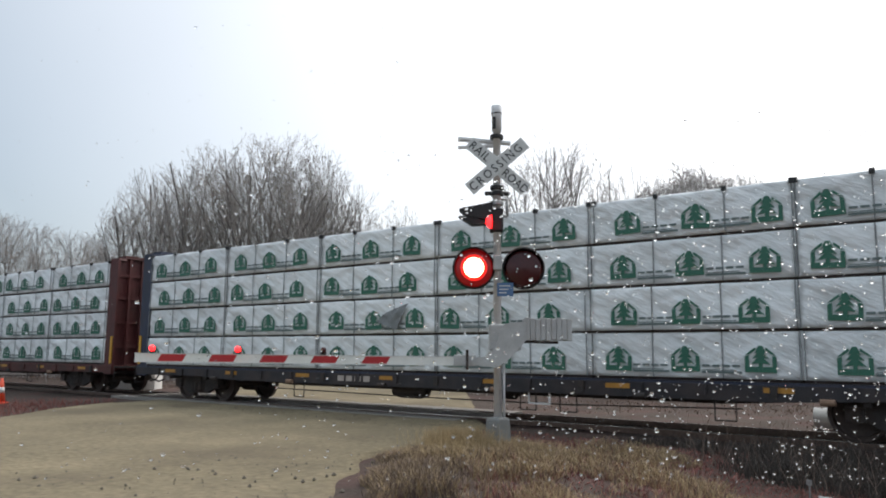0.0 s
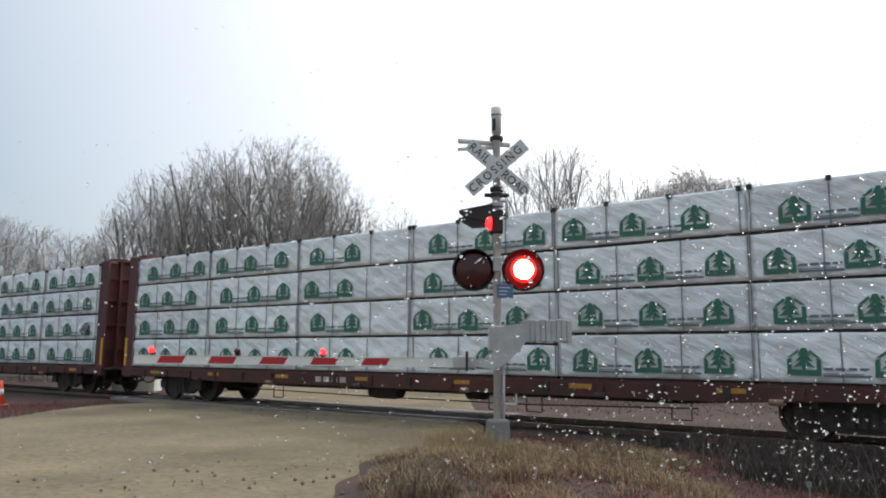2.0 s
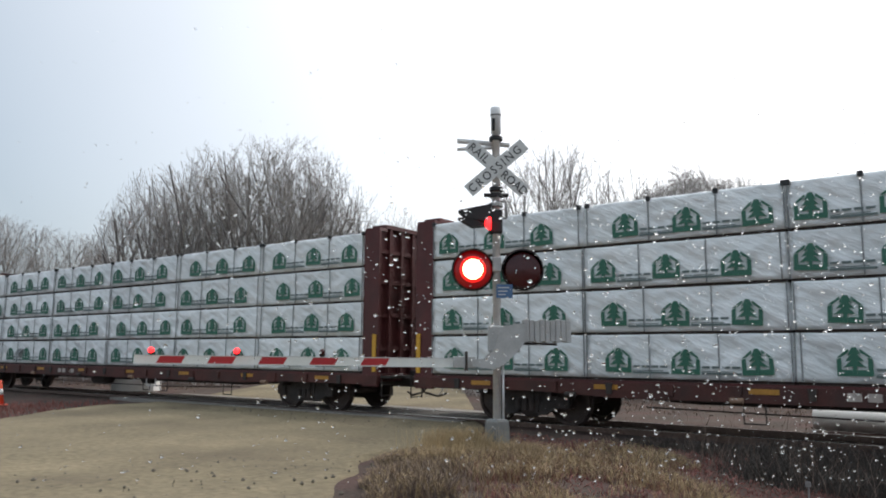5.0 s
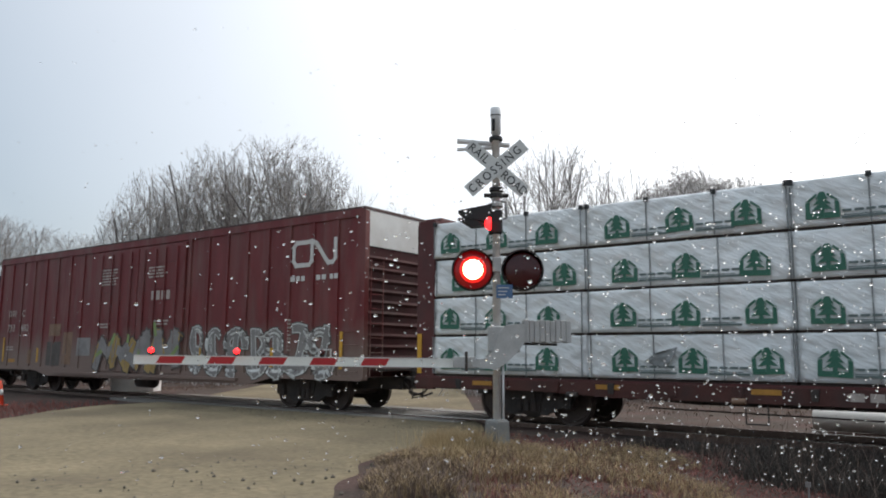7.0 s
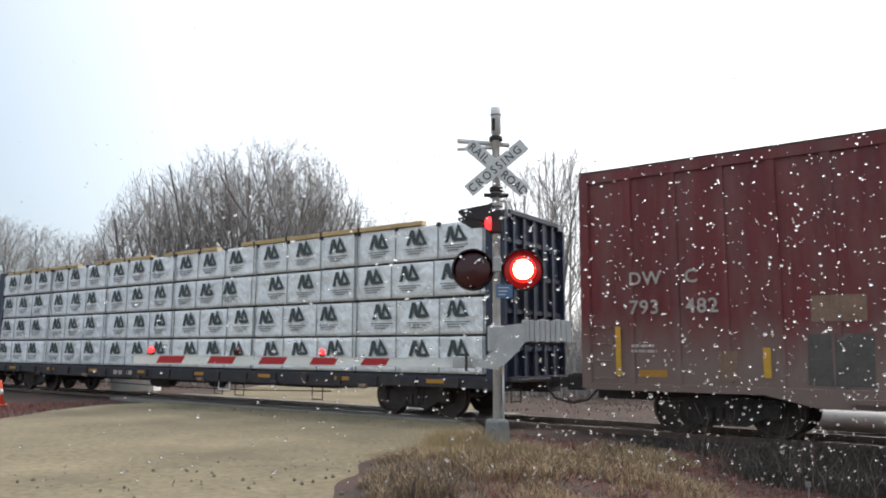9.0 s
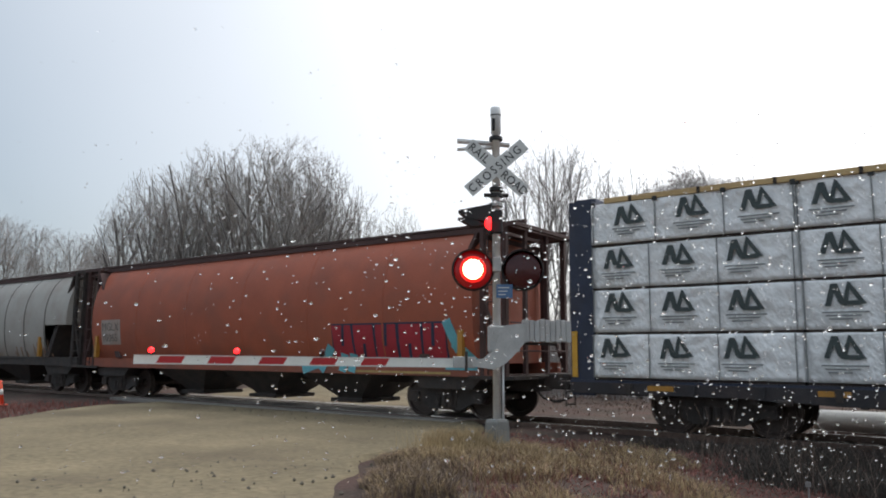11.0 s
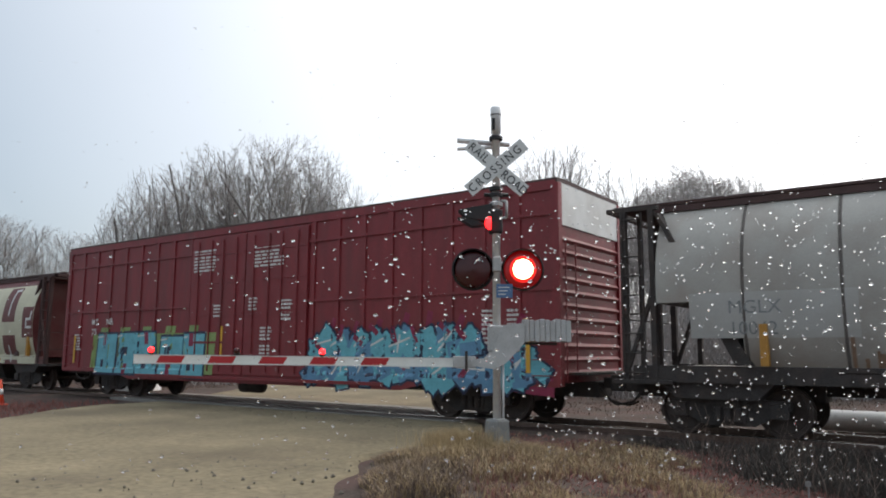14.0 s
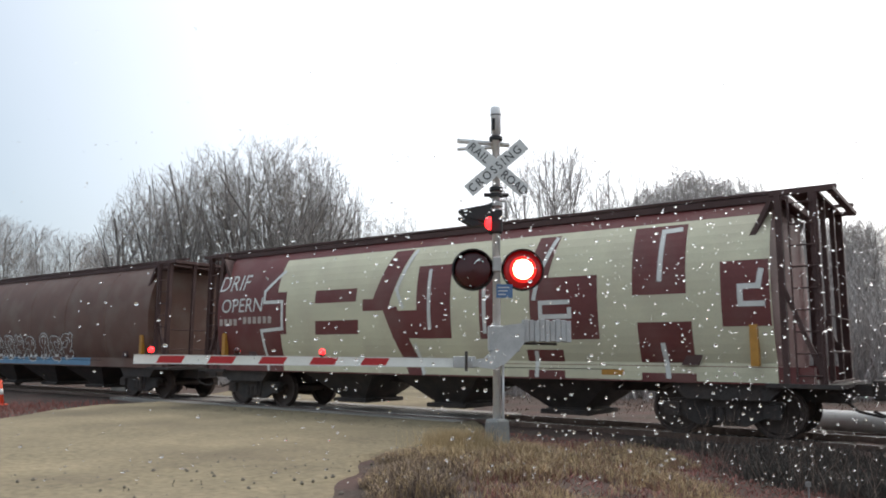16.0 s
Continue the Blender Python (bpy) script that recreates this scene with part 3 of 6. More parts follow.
def make_gate():
    gate = thing("gate_arm", "lowered white crossing gate arm with red stripes", "gate arm", at=SIGNAL @ pose(-0.40, -0.03, 1.28, 0, 0.35, 0))
    # the arm runs to the left from its adapter, in white and red reflective lengths
    part("adapter", bx(-0.30, 0.06, -0.06, 0.06, -0.09, 0.09, bevel=0.01), M["galvdull"], gate)
    part("adapter_bolt", bx(-0.11, -0.07, -0.08, 0.08, -0.14, 0.17, bevel=0.006), M["under"], gate)
    part("arm", bx(-0.28 - 5.10, -0.28, -0.018, 0.018, -0.078, 0.054, bevel=0.006), M["armwhite"], gate, "white reflective arm")
    part("arm_edge", bx(-0.28 - 5.10, -0.28, -0.026, 0.0, 0.052, 0.062), M["signwhite"], gate)
    part("arm_edge", bx(-0.28 - 5.10, -0.28, -0.026, 0.0, -0.086, -0.076), M["signwhite"], gate)
    for i in range(5):
        x = -1.67 - 0.812 * i
        bm = slab(bmesh.new(), [(x + 0.36, 0.046), (x - 0.04, 0.046), (x - 0.10, -0.066), (x + 0.30, -0.066)], -0.0215, -0.019)
        part("stripe", bm, M["armred"], gate, "red stripe")
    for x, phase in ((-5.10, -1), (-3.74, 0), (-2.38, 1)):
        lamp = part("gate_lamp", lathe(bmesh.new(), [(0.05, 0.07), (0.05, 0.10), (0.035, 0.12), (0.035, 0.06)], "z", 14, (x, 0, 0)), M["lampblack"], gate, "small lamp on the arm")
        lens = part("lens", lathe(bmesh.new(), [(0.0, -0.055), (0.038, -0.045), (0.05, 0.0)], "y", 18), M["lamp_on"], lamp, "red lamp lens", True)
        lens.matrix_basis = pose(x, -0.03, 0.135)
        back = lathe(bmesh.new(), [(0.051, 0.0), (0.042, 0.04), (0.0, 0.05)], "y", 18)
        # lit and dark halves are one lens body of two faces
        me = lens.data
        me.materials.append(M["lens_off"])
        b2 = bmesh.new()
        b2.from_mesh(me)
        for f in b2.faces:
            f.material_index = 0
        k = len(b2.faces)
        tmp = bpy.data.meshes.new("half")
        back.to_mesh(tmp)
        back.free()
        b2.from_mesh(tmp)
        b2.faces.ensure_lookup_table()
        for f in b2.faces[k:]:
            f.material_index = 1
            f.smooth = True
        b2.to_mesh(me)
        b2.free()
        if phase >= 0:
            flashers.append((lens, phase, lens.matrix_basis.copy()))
    return gate


make_signal()
make_gate()

# ---------------------------------------------------------------- rolling stock
R_WHEEL = 0.457


def wheel_mesh():
    bm = bmesh.new()
    for s in (-1, 1):
        prof = [(0.0, 0.66), (0.13, 0.66), (0.14, 0.71), (0.36, 0.74), (0.38, 0.69), (0.482, 0.69), (0.478, 0.715), (R_WHEEL, 0.725), (0.452, 0.82), (0.39, 0.82), (0.37, 0.775), (0.15, 0.76), (0.13, 0.85), (0.0, 0.85)]
        lathe(bm, [(r, s * h) for r, h in prof], "y", 28)
    tube(bm, (0, -1.12, 0), (0, 1.12, 0), 0.08, n=12)
    for s in (-1, 1):
        tube(bm, (0, s * 1.0, 0), (0, s * 1.14, 0), 0.12, n=12)
        for k in range(3):
            a = k * math.tau / 3
            tube(bm, (0.075 * math.cos(a), s * 1.13, 0.075 * math.sin(a)), (0.075 * math.cos(a), s * 1.16, 0.075 * math.sin(a)), 0.02, n=6)
    me = bpy.data.meshes.new("wheelset")
    bm.to_mesh(me)
    bm.free()
    me.materials.append(M["wheel"])
    return me


def truck_mesh():
    bm = bmesh.new()
    prof = [(-1.05, 0.56), (-1.02, 0.64), (-0.62, 0.66), (-0.42, 0.74), (0.42, 0.74), (0.62, 0.66), (1.02, 0.64), (1.05, 0.56), (1.0, 0.44), (0.78, 0.42), (0.70, 0.34), (0.42, 0.20), (-0.42, 0.20), (-0.70, 0.34), (-0.78, 0.42), (-1.0, 0.44)]
    for s in (-1, 1):
        slab(bm, prof, s * 0.96, s * 1.08)
        slab(bm, [(-0.36, 0.72), (0.36, 0.72), (0.28, 0.24), (-0.28, 0.24)], s * 1.08, s * 1.11)
        for k in (-0.17, 0.0, 0.17):
            tube(bm, (k, s * 1.13, 0.28), (k, s * 1.13, 0.52), 0.065, n=8)
        for k in (-0.864, 0.864):
            box(bm, k - 0.14, k + 0.14, s * 1.06, s * 1.15, R_WHEEL - 0.10, R_WHEEL + 0.13)
    box(bm, -0.2, 0.2, -1.15, 1.15, 0.52, 0.72)
    for k in (-0.45, 0.45):
        box(bm, k - 0.04, k + 0.04, -0.85, 0.85, 0.34, 0.44)
    me = bpy.data.meshes.new("truck")
    bm.to_mesh(me)
    bm.free()
    me.materials.append(M["under"])
    return me


WHEEL, TRUCK = wheel_mesh(), truck_mesh()


def add_trucks(car, half):
    for x in (-half, half):
        tr = share("truck", TRUCK, car, pose(x, 0, 0), "dark cast steel truck")
        for k in (-0.864, 0.864):
            ax = share("wheelset", WHEEL, tr, pose(k, 0, R_WHEEL), "brown steel wheels on their axle")
            axles.append(ax)


def add_coupler(car, x, s):
    bm = bmesh.new()
    box(bm, min(x, x + s * 0.55), max(x, x + s * 0.55), -0.09, 0.09, 0.74, 0.95)
    box(bm, min(x + s * 0.5, x + s * 0.80), max(x + s * 0.5, x + s * 0.80), -0.16, 0.16, 0.68, 1.02, bevel=0.03)
    part("coupler", bm, M["under"], car)
    bm = bmesh.new()
    pipe(bm, [(x, -0.3, 0.75), (x + s * 0.25, -0.32, 0.50), (x + s * 0.6, -0.28, 0.42), (x + s * 0.8, -0.2, 0.5)], 0.025, 6)
    part("air_hose", bm, M["under"], car)


def add_ladder(car, x0, x1, y, z0, z1, n, material, label="side ladder"):
    bm = bmesh.new()
    for i in range(n):
        z = z0 + (z1 - z0) * i / (n - 1)
        pipe(bm, [(x0, y, z), (x0, y - 0.06, z), (x1, y - 0.06, z), (x1, y, z)], 0.012, 5)
    return part("ladder", bm, material, car, label)


def add_car(name, label, u, category="freight wagon", group="wagons of the train"):
    car = thing(name, label, category, group, pose(u, YC, 0))
    moving.append((car, u, YC, 0.0))
    return car


DECK = 0.955
LOAD = 22.4


def centerbeam(u, paint, label, sill):
    """Centre-beam flat wagon; u is the middle of its load at 0 s."""
    car = add_car("centerbeam_flatcar", label, u)
    h = LOAD / 2
    fp = paint
    # deck with side sills and cross bearers
    bm = bmesh.new()
    box(bm, -h - 0.5, h + 0.5, -1.42, 1.42, DECK - 0.06, DECK - 0.004)
    part("deck", bm, paint, car)
    for s in (-1, 1):
        bm = slab(bmesh.new(), [(-h - 0.5, DECK - 0.05), (h + 0.5, DECK - 0.05), (h + 0.5, 0.70), (h - 2.6, 0.70), (h - 4.2, 0.63), (-h + 4.2, 0.63), (-h + 2.6, 0.70), (-h - 0.5, 0.70)], s * 1.43, s * 1.36)
        part("side_sill", bm, sill, car, "riveted side sill with reflective patches")
    bm = slab(bmesh.new(), [(-h - 0.9, 0.90), (h + 0.9, 0.90), (h + 0.9, 0.62), (h - 3.6, 0.60), (h - 5.4, 0.50), (-h + 5.4, 0.50), (-h + 3.6, 0.60), (-h - 0.9, 0.62)], -0.30, 0.30)
    part("center_sill", bm, M["under"], car)
    for i in range(13):
        x = -h + 1.2 + i * (LOAD - 2.4) / 12
        part("cross_bearer", slab(bmesh.new(), [(x - 0.06, 0.88), (x + 0.06, 0.88), (x + 0.06, 0.60), (x - 0.06, 0.60)], -1.35, 1.35), M["under"], car)
    for i in range(19):
        x = -h + 0.7 + i * (LOAD - 1.4) / 18
        part("stake_pocket", slab(bmesh.new(), [(x - 0.07, 0.90), (x + 0.07, 0.90), (x + 0.05, 0.70), (x - 0.05, 0.70)], -1.47, -1.425), sill if i % 3 else M["under"], car)
    for i in range(6):
        x = -h + 3.4 + i * (LOAD - 6.8) / 5
        part("strap_winch", lathe(bmesh.new(), [(0.0, -0.11), (0.055, -0.11), (0.055, 0.11), (0.0, 0.11)], "x", 10, (x, -1.46, 0.66)), M["rust"] if i % 2 else M["under"], car, "rusty strap winch")
    part("brake_rod", pipe(bmesh.new(), [(-6.4, -1.1, 0.46), (-1.2, -1.1, 0.40), (3.0, -1.1, 0.40), (6.4, -1.1, 0.48)], 0.016, 6), M["under"], car)
    # middle truss wall
    bm = bmesh.new()
    box(bm, -h, h, -0.12, 0.12, 4.42, 4.63)
    for i in range(12):
        x = -h + i * LOAD / 11
        box(bm, x - 0.08, x + 0.08, -0.05, 0.05, DECK, 4.55)
    part("center_beam", bm, fp, car, "middle truss wall between the stacks")
    # end bulkheads with deep side flanges, ribs and rounded shoulders
    for s in (-1, 1):
        a, b = s * h, s * (h + 0.50)
        x0, x1 = min(a, b), max(a, b)
        bm = bmesh.new()
        for k in (-1, 1):
            v0, v1 = sorted((k * 1.40, k * 1.32))
            box(bm, x0 + 0.02, x1, v0, v1, DECK - 0.3, 4.38)
            v0, v1 = sorted((k * 1.38, k * 1.10))
            bm2 = [(x0 + 0.02, 4.38), (x1, 4.38), (x1 - s * 0.02, 4.46), (x0 + 0.02, 4.46)]
            slab(bm, bm2, v0, v1)
        box(bm, x0 + 0.02, x1 - 0.02, -1.12, 1.12, 4.46, 4.56)
        part("bulkhead_frame", bm, fp, car)
        part("bulkhead_panel", bx(*sorted((a + s * 0.32, a + s * 0.36)), -1.32, 1.32, DECK - 0.2, 4.46), fp, car)
        for y in (-0.9, -0.45, 0.0, 0.45, 0.9):
            part("rib", bx(*sorted((a + s * 0.355, a + s * 0.45)), y - 0.05, y + 0.05, DECK, 4.45), fp, car)
        for z in (1.55, 2.35, 3.15, 3.9):
            part("rail_bar", bx(*sorted((a + s * 0.355, a + s * 0.42)), -1.32, 1.32, z - 0.05, z + 0.05), fp, car)
        part("grab_strip", bx(*sorted((a + s * 0.34, a + s * 0.45)), -1.425, -1.405, 1.0, 1.88), M["yellow"], car, "yellow reflective strip")
        part("end_platform", bx(*sorted((a + s * 0.5, a + s * 0.85)), -1.3, 1.3, DECK - 0.1, DECK - 0.05), M["under"], car)
        add_coupler(car, a + s * 0.85, s)
        bm = bmesh.new()
        for y in (-1.38, -0.98):
            pipe(bm, [(a + s * 0.62, y, DECK), (a + s * 0.62, y, 0.42)], 0.014, 5)
        for z in (0.45, 0.70):
            pipe(bm, [(a + s * 0.62, -1.38, z), (a + s * 0.62, -0.98, z)], 0.014, 5)
        part("step", bm, M["under"], car)
    # reflective patches on the sill
    for i in range(8):
        x = -h + 1.3 + i * (LOAD - 2.6) / 7
        part("reflector", bx(x - 0.24, x + 0.24, -1.438, -1.432, 0.78, 0.87), M["ochre"], car, "ochre reflective patch")
    bm = bmesh.new()
    for i in range(4):
        box(bm, -3.0 + 0.28 * i, -2.8 + 0.28 * i, -1.438, -1.432, 0.72, 0.85)
    part("number_bars", bm, M["lettering_old"], car, "faded stencilled marks")
    # brake gear under the middle
    part("brake_reservoir", lathe(bmesh.new(), [(0.0, -0.5), (0.18, -0.46), (0.21, -0.3), (0.21, 0.3), (0.18, 0.46), (0.0, 0.5)], "x", 16, (-1.2, -0.8, 0.55)), M["under"], car, "", True)
    part("brake_cylinder", lathe(bmesh.new(), [(0.0, -0.25), (0.16, -0.25), (0.16, 0.2), (0.06, 0.3), (0.0, 0.3)], "x", 14, (1.4, -0.7, 0.58)), M["under"], car, "", True)
    bm = bmesh.new()
    pipe(bm, [(-8, -0.95, 0.66), (-3, -0.95, 0.60), (3, -0.95, 0.60), (8, -0.95, 0.66)], 0.025, 6)
    part("brake_pipe", bm, M["under"], car)
    fr = bmesh.new()
    for q in ((2.3, 2.8, 0.40, 0.43), (2.3, 2.8, 0.66, 0.69), (2.3, 2.33, 0.40, 0.69), (2.77, 2.8, 0.40, 0.69)):
        box(fr, q[0], q[1], -1.40, -1.38, q[2], q[3])
    part("placard_frame", fr, M["galv"], car, "pale placard frame")
    for x in (2.1, 3.0, -4.6, 6.0):
        bm = bmesh.new()
        pipe(bm, [(x, -1.36, 0.66), (x, -1.36, 0.28), (x + 0.36, -1.36, 0.28), (x + 0.36, -1.36, 0.66)], 0.014, 5)
        part("stirrup", bm, M["under"], car)
    add_trucks(car, 9.0)
    return car


def package_mesh(name, length, seed, material, amp=0.030):
    """A stack of boards wrapped in a wrinkled sheet, with a recessed bearer below."""
    rnd = random.Random(seed)
    h, d = 0.80, 1.30
    nx = int(length / 0.085)
    bm = bmesh.new()
    loop = [(0, 0.07 * i) for i in range(11)] + [(0.004, 0.75), (0.012, 0.79), (0.05, h), (0.5, h), (d - 0.05, h), (d - 0.01, 0.79), (d, 0.4), (d, 0.0)]
    rings = []
    off = rnd.uniform(0, 90)
    for i in range(nx + 1):
        x = -length / 2 + length * i / nx
        ring = []
        for y, z in loop:
            fold = noise.noise((x * 2.2 + z * 1.5 + off, z * 2.0, off)) * amp + (0.5 - abs(noise.noise((x * 3.5 - z * 5 + off, z * 2.2 + x, 3 + off)))) * amp * 1.5
            edge = 1 - smooth(0.0, 0.15, length / 2 - abs(x))
            ring.append(bm.verts.new((x - math.copysign(0.01, x) * (1 if 0 < i < nx else 0), y + fold + 0.012 * edge, z + 0.4 * fold * (1 if 0.03 < z else 0))))
        rings.append(ring)
    for a, b in zip(rings, rings[1:]):
        for j in range(len(loop) - 1):
            bm.faces.new((a[j], a[j + 1], b[j + 1], b[j]))
        bm.faces.new((a[-1], a[0], b[0], b[-1]))
    bm.faces.new(rings[0])
    bm.faces.new(rings[-1][::-1])
    bmesh.ops.recalc_face_normals(bm, faces=bm.faces[:])
    me = bpy.data.meshes.new(name)
    bm.to_mesh(me)
    bm.free()
    me.materials.append(material)
    for f in me.polygons:
        f.use_smooth = True
    return me


def simple_mesh(name, bm, material):
    me = bpy.data.meshes.new(name)
    bm.to_mesh(me)
    bm.free()
    me.materials.append(material)
    return me


def emblem_house():
    """Plain house outline round a fir shape, on a broad base."""
    bm = bmesh.new()
    y0, y1 = -0.030, -0.018
    for s in (-1, 1):
        slab(bm, [(s * 0.255, 0.0), (s * 0.255, 0.235), (s * 0.185, 0.255), (s * 0.185, 0.085), (s * 0.035, 0.085), (s * 0.035, 0.0)], y0, y1)
        slab(bm, [(s * 0.255, 0.250), (s * 0.085, 0.375), (s * 0.075, 0.335), (s * 0.185, 0.262)], y0, y1)
    slab(bm, [(-0.033, 0.0), (0.033, 0.0), (0.033, 0.14), (-0.033, 0.14)], y0, y1)
    for w, z0, z1 in ((0.165, 0.115, 0.23), (0.135, 0.20, 0.31), (0.095, 0.28, 0.395)):
        slab(bm, [(-w, z0), (-0.04, z0 + 0.02), (0.04, z0 + 0.02), (w, z0), (0.035, z1), (-0.035, z1)], y0 - 0.002 * z0, y1)
    return bm


def emblem_peak():
    """Plain slanted strokes beside a hollow peak."""
    bm = bmesh.new()
    y0, y1 = -0.030, -0.018
    slab(bm, [(-0.30, 0.0), (-0.21, 0.0), (-0.10, 0.36), (-0.19, 0.36)], y0, y1)
    slab(bm, [(-0.185, 0.36), (-0.09, 0.36), (0.0, 0.06), (-0.04, 0.0), (-0.10, 0.06)], y0 - 0.001, y1)
    slab(bm, [(-0.03, 0.0), (0.03, 0.0), (0.09, 0.30), (0.06, 0.40), (0.0, 0.20)], y0, y1)
    slab(bm, [(0.06, 0.40), (0.10, 0.36), (0.31, 0.02), (0.22, 0.02), (0.07, 0.28)], y0 - 0.001, y1)
    slab(bm, [(0.04, 0.075), (0.20, 0.075), (0.24, 0.0), (0.02, 0.0)], y0 - 0.002, y1)
    return bm


def print_lines(width, dark):
    bm = bmesh.new()
    y0, y1 = -0.023, -0.016
    for k in range(4):
        box(bm, -width / 2 + width * k / 4 + 0.01, -width / 2 + width * (k + 0.85) / 4, y0, y1, 0.095, 0.135)
    box(bm, -width / 2, width / 2, y0, y1, -0.015, 0.025)
    if dark:
        box(bm, -width / 2, width / 2 - 0.1, y0, y1, 0.035, 0.05)
    return bm


STYLES = {
    "green": dict(wrap="wrap", pitch=1.245, emblem=emblem_house, ink="green", bar="inkgrey", z=0.10),
    "black": dict(wrap="wrap2", pitch=1.18, emblem=emblem_peak, ink="ink", bar="strap", z=0.36),
}
MESHES = {}
STACKS = {}


def style_meshes(style):
    if style not in MESHES:
        st = STYLES[style]
        MESHES[style] = dict(
            wraps=[package_mesh("wrapped_lumber", 3.70, 11 + i, M[st["wrap"]]) for i in range(6)],
            plain=package_mesh("plain_lumber", 3.70, 50, M[st["wrap"]]),
            emblem=simple_mesh("emblem", st["emblem"](), M[st["ink"]]),
            lines=simple_mesh("print_block", print_lines(0.68, True), M[st["bar"]]),
            small=simple_mesh("small_print", print_small(), M[st["bar"]]),
            strap=simple_mesh("strap", bx(-0.012, 0.012, -0.022, -0.012, 0.0, 0.80), M["strap"]),
            guard=simple_mesh("corner_guard", bx(-0.045, 0.045, -0.03, 0.06, 0.0, 0.09, bevel=0.008), M["signblack"]),
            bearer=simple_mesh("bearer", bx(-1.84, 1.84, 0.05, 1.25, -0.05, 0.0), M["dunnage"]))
    return MESHES[style]


def print_small():
    bm = bmesh.new()
    for k in range(3):
        box(bm, -0.34 + 0.05 * k, 0.34 - 0.12 * k, -0.026, -0.018, -0.05 - 0.055 * k, -0.028 - 0.055 * k)
    return bm


def lumber_load(u, style, seed, plain=(99, 99)):
    """Six wrapped packages a tier, four tiers, on the near side; plain ones on the far side."""
    rnd = random.Random(seed)
    st, ms = STYLES[style], style_meshes(style)
    label = "lumber package in pale plastic wrap with %s printed emblems" % ("green house" if style == "green" else "black peaked")
    for tier in range(4):
        z = DECK + 0.05 + 0.853 * tier
        shift = rnd.uniform(-0.02, 0.02)
        for k in range(6):
            x = -LOAD / 2 + 1.87 + 3.732 * k + shift + rnd.uniform(-0.012, 0.012)
            y = YC - 1.42 + rnd.uniform(-0.02, 0.02)
            pk = thing("lumber_package", label, "lumber package", "wrapped lumber packages", pose(u + x, y, z))
            moving.append((pk, u + x, y, z))
            STACKS[round(u), tier, k] = pk
            share("wrapping", rnd.choice(ms["wraps"]), pk)
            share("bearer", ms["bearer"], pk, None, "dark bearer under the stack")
            n = 3
            ph = rnd.uniform(-0.25, 0.25)
            for i in range(n):
                e = (i - (n - 1) / 2) * st["pitch"] * (0.93 + 0.1 * rnd.random() if style == "green" else 0.88 + 0.2 * rnd.random()) + ph
                if abs(e) < 1.60 and not plain[0] < x + e < plain[1]:
                    share("emblem", ms["emblem"], pk, pose(e, 0, st["z"] + rnd.uniform(-0.02, 0.02), 0, rnd.uniform(-2.5, 2.5), 0) @ Matrix.Diagonal((1, 1, 1.14 if style == "green" else 1, 1)), ("dark green" if style == "green" else "black") + " printed emblem")
                if style == "green":
                    f = e + st["pitch"] / 2
                    if abs(f) < 1.53 and not plain[0] < x + f < plain[1]:
                        share("print_block", ms["lines"], pk, pose(f, 0, 0.10))
                else:
                    share("print_block", ms["small"], pk, pose(e, 0, 0.31))
            for i in range(4):
                sx = min(1.84, max(-1.84, -1.867 + 1.245 * i + ph * 0.5))
                share("strap", ms["strap"], pk, pose(sx, 0, 0))
                if tier == 3:
                    share("corner_guard", ms["guard"], pk, pose(sx, 0, 0.74), "black corner guard under the strap")
        for k in range(6):
            x = -LOAD / 2 + 1.87 + 3.732 * k
            pk = thing("lumber_package", "plain wrapped lumber package on the far side of the wagon", "lumber package", "far side lumber packages", pose(u + x, YC + 0.1, z))
            moving.append((pk, u + x, YC + 0.1, z))
            share("wrapping", ms["plain"], pk)
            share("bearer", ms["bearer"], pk)


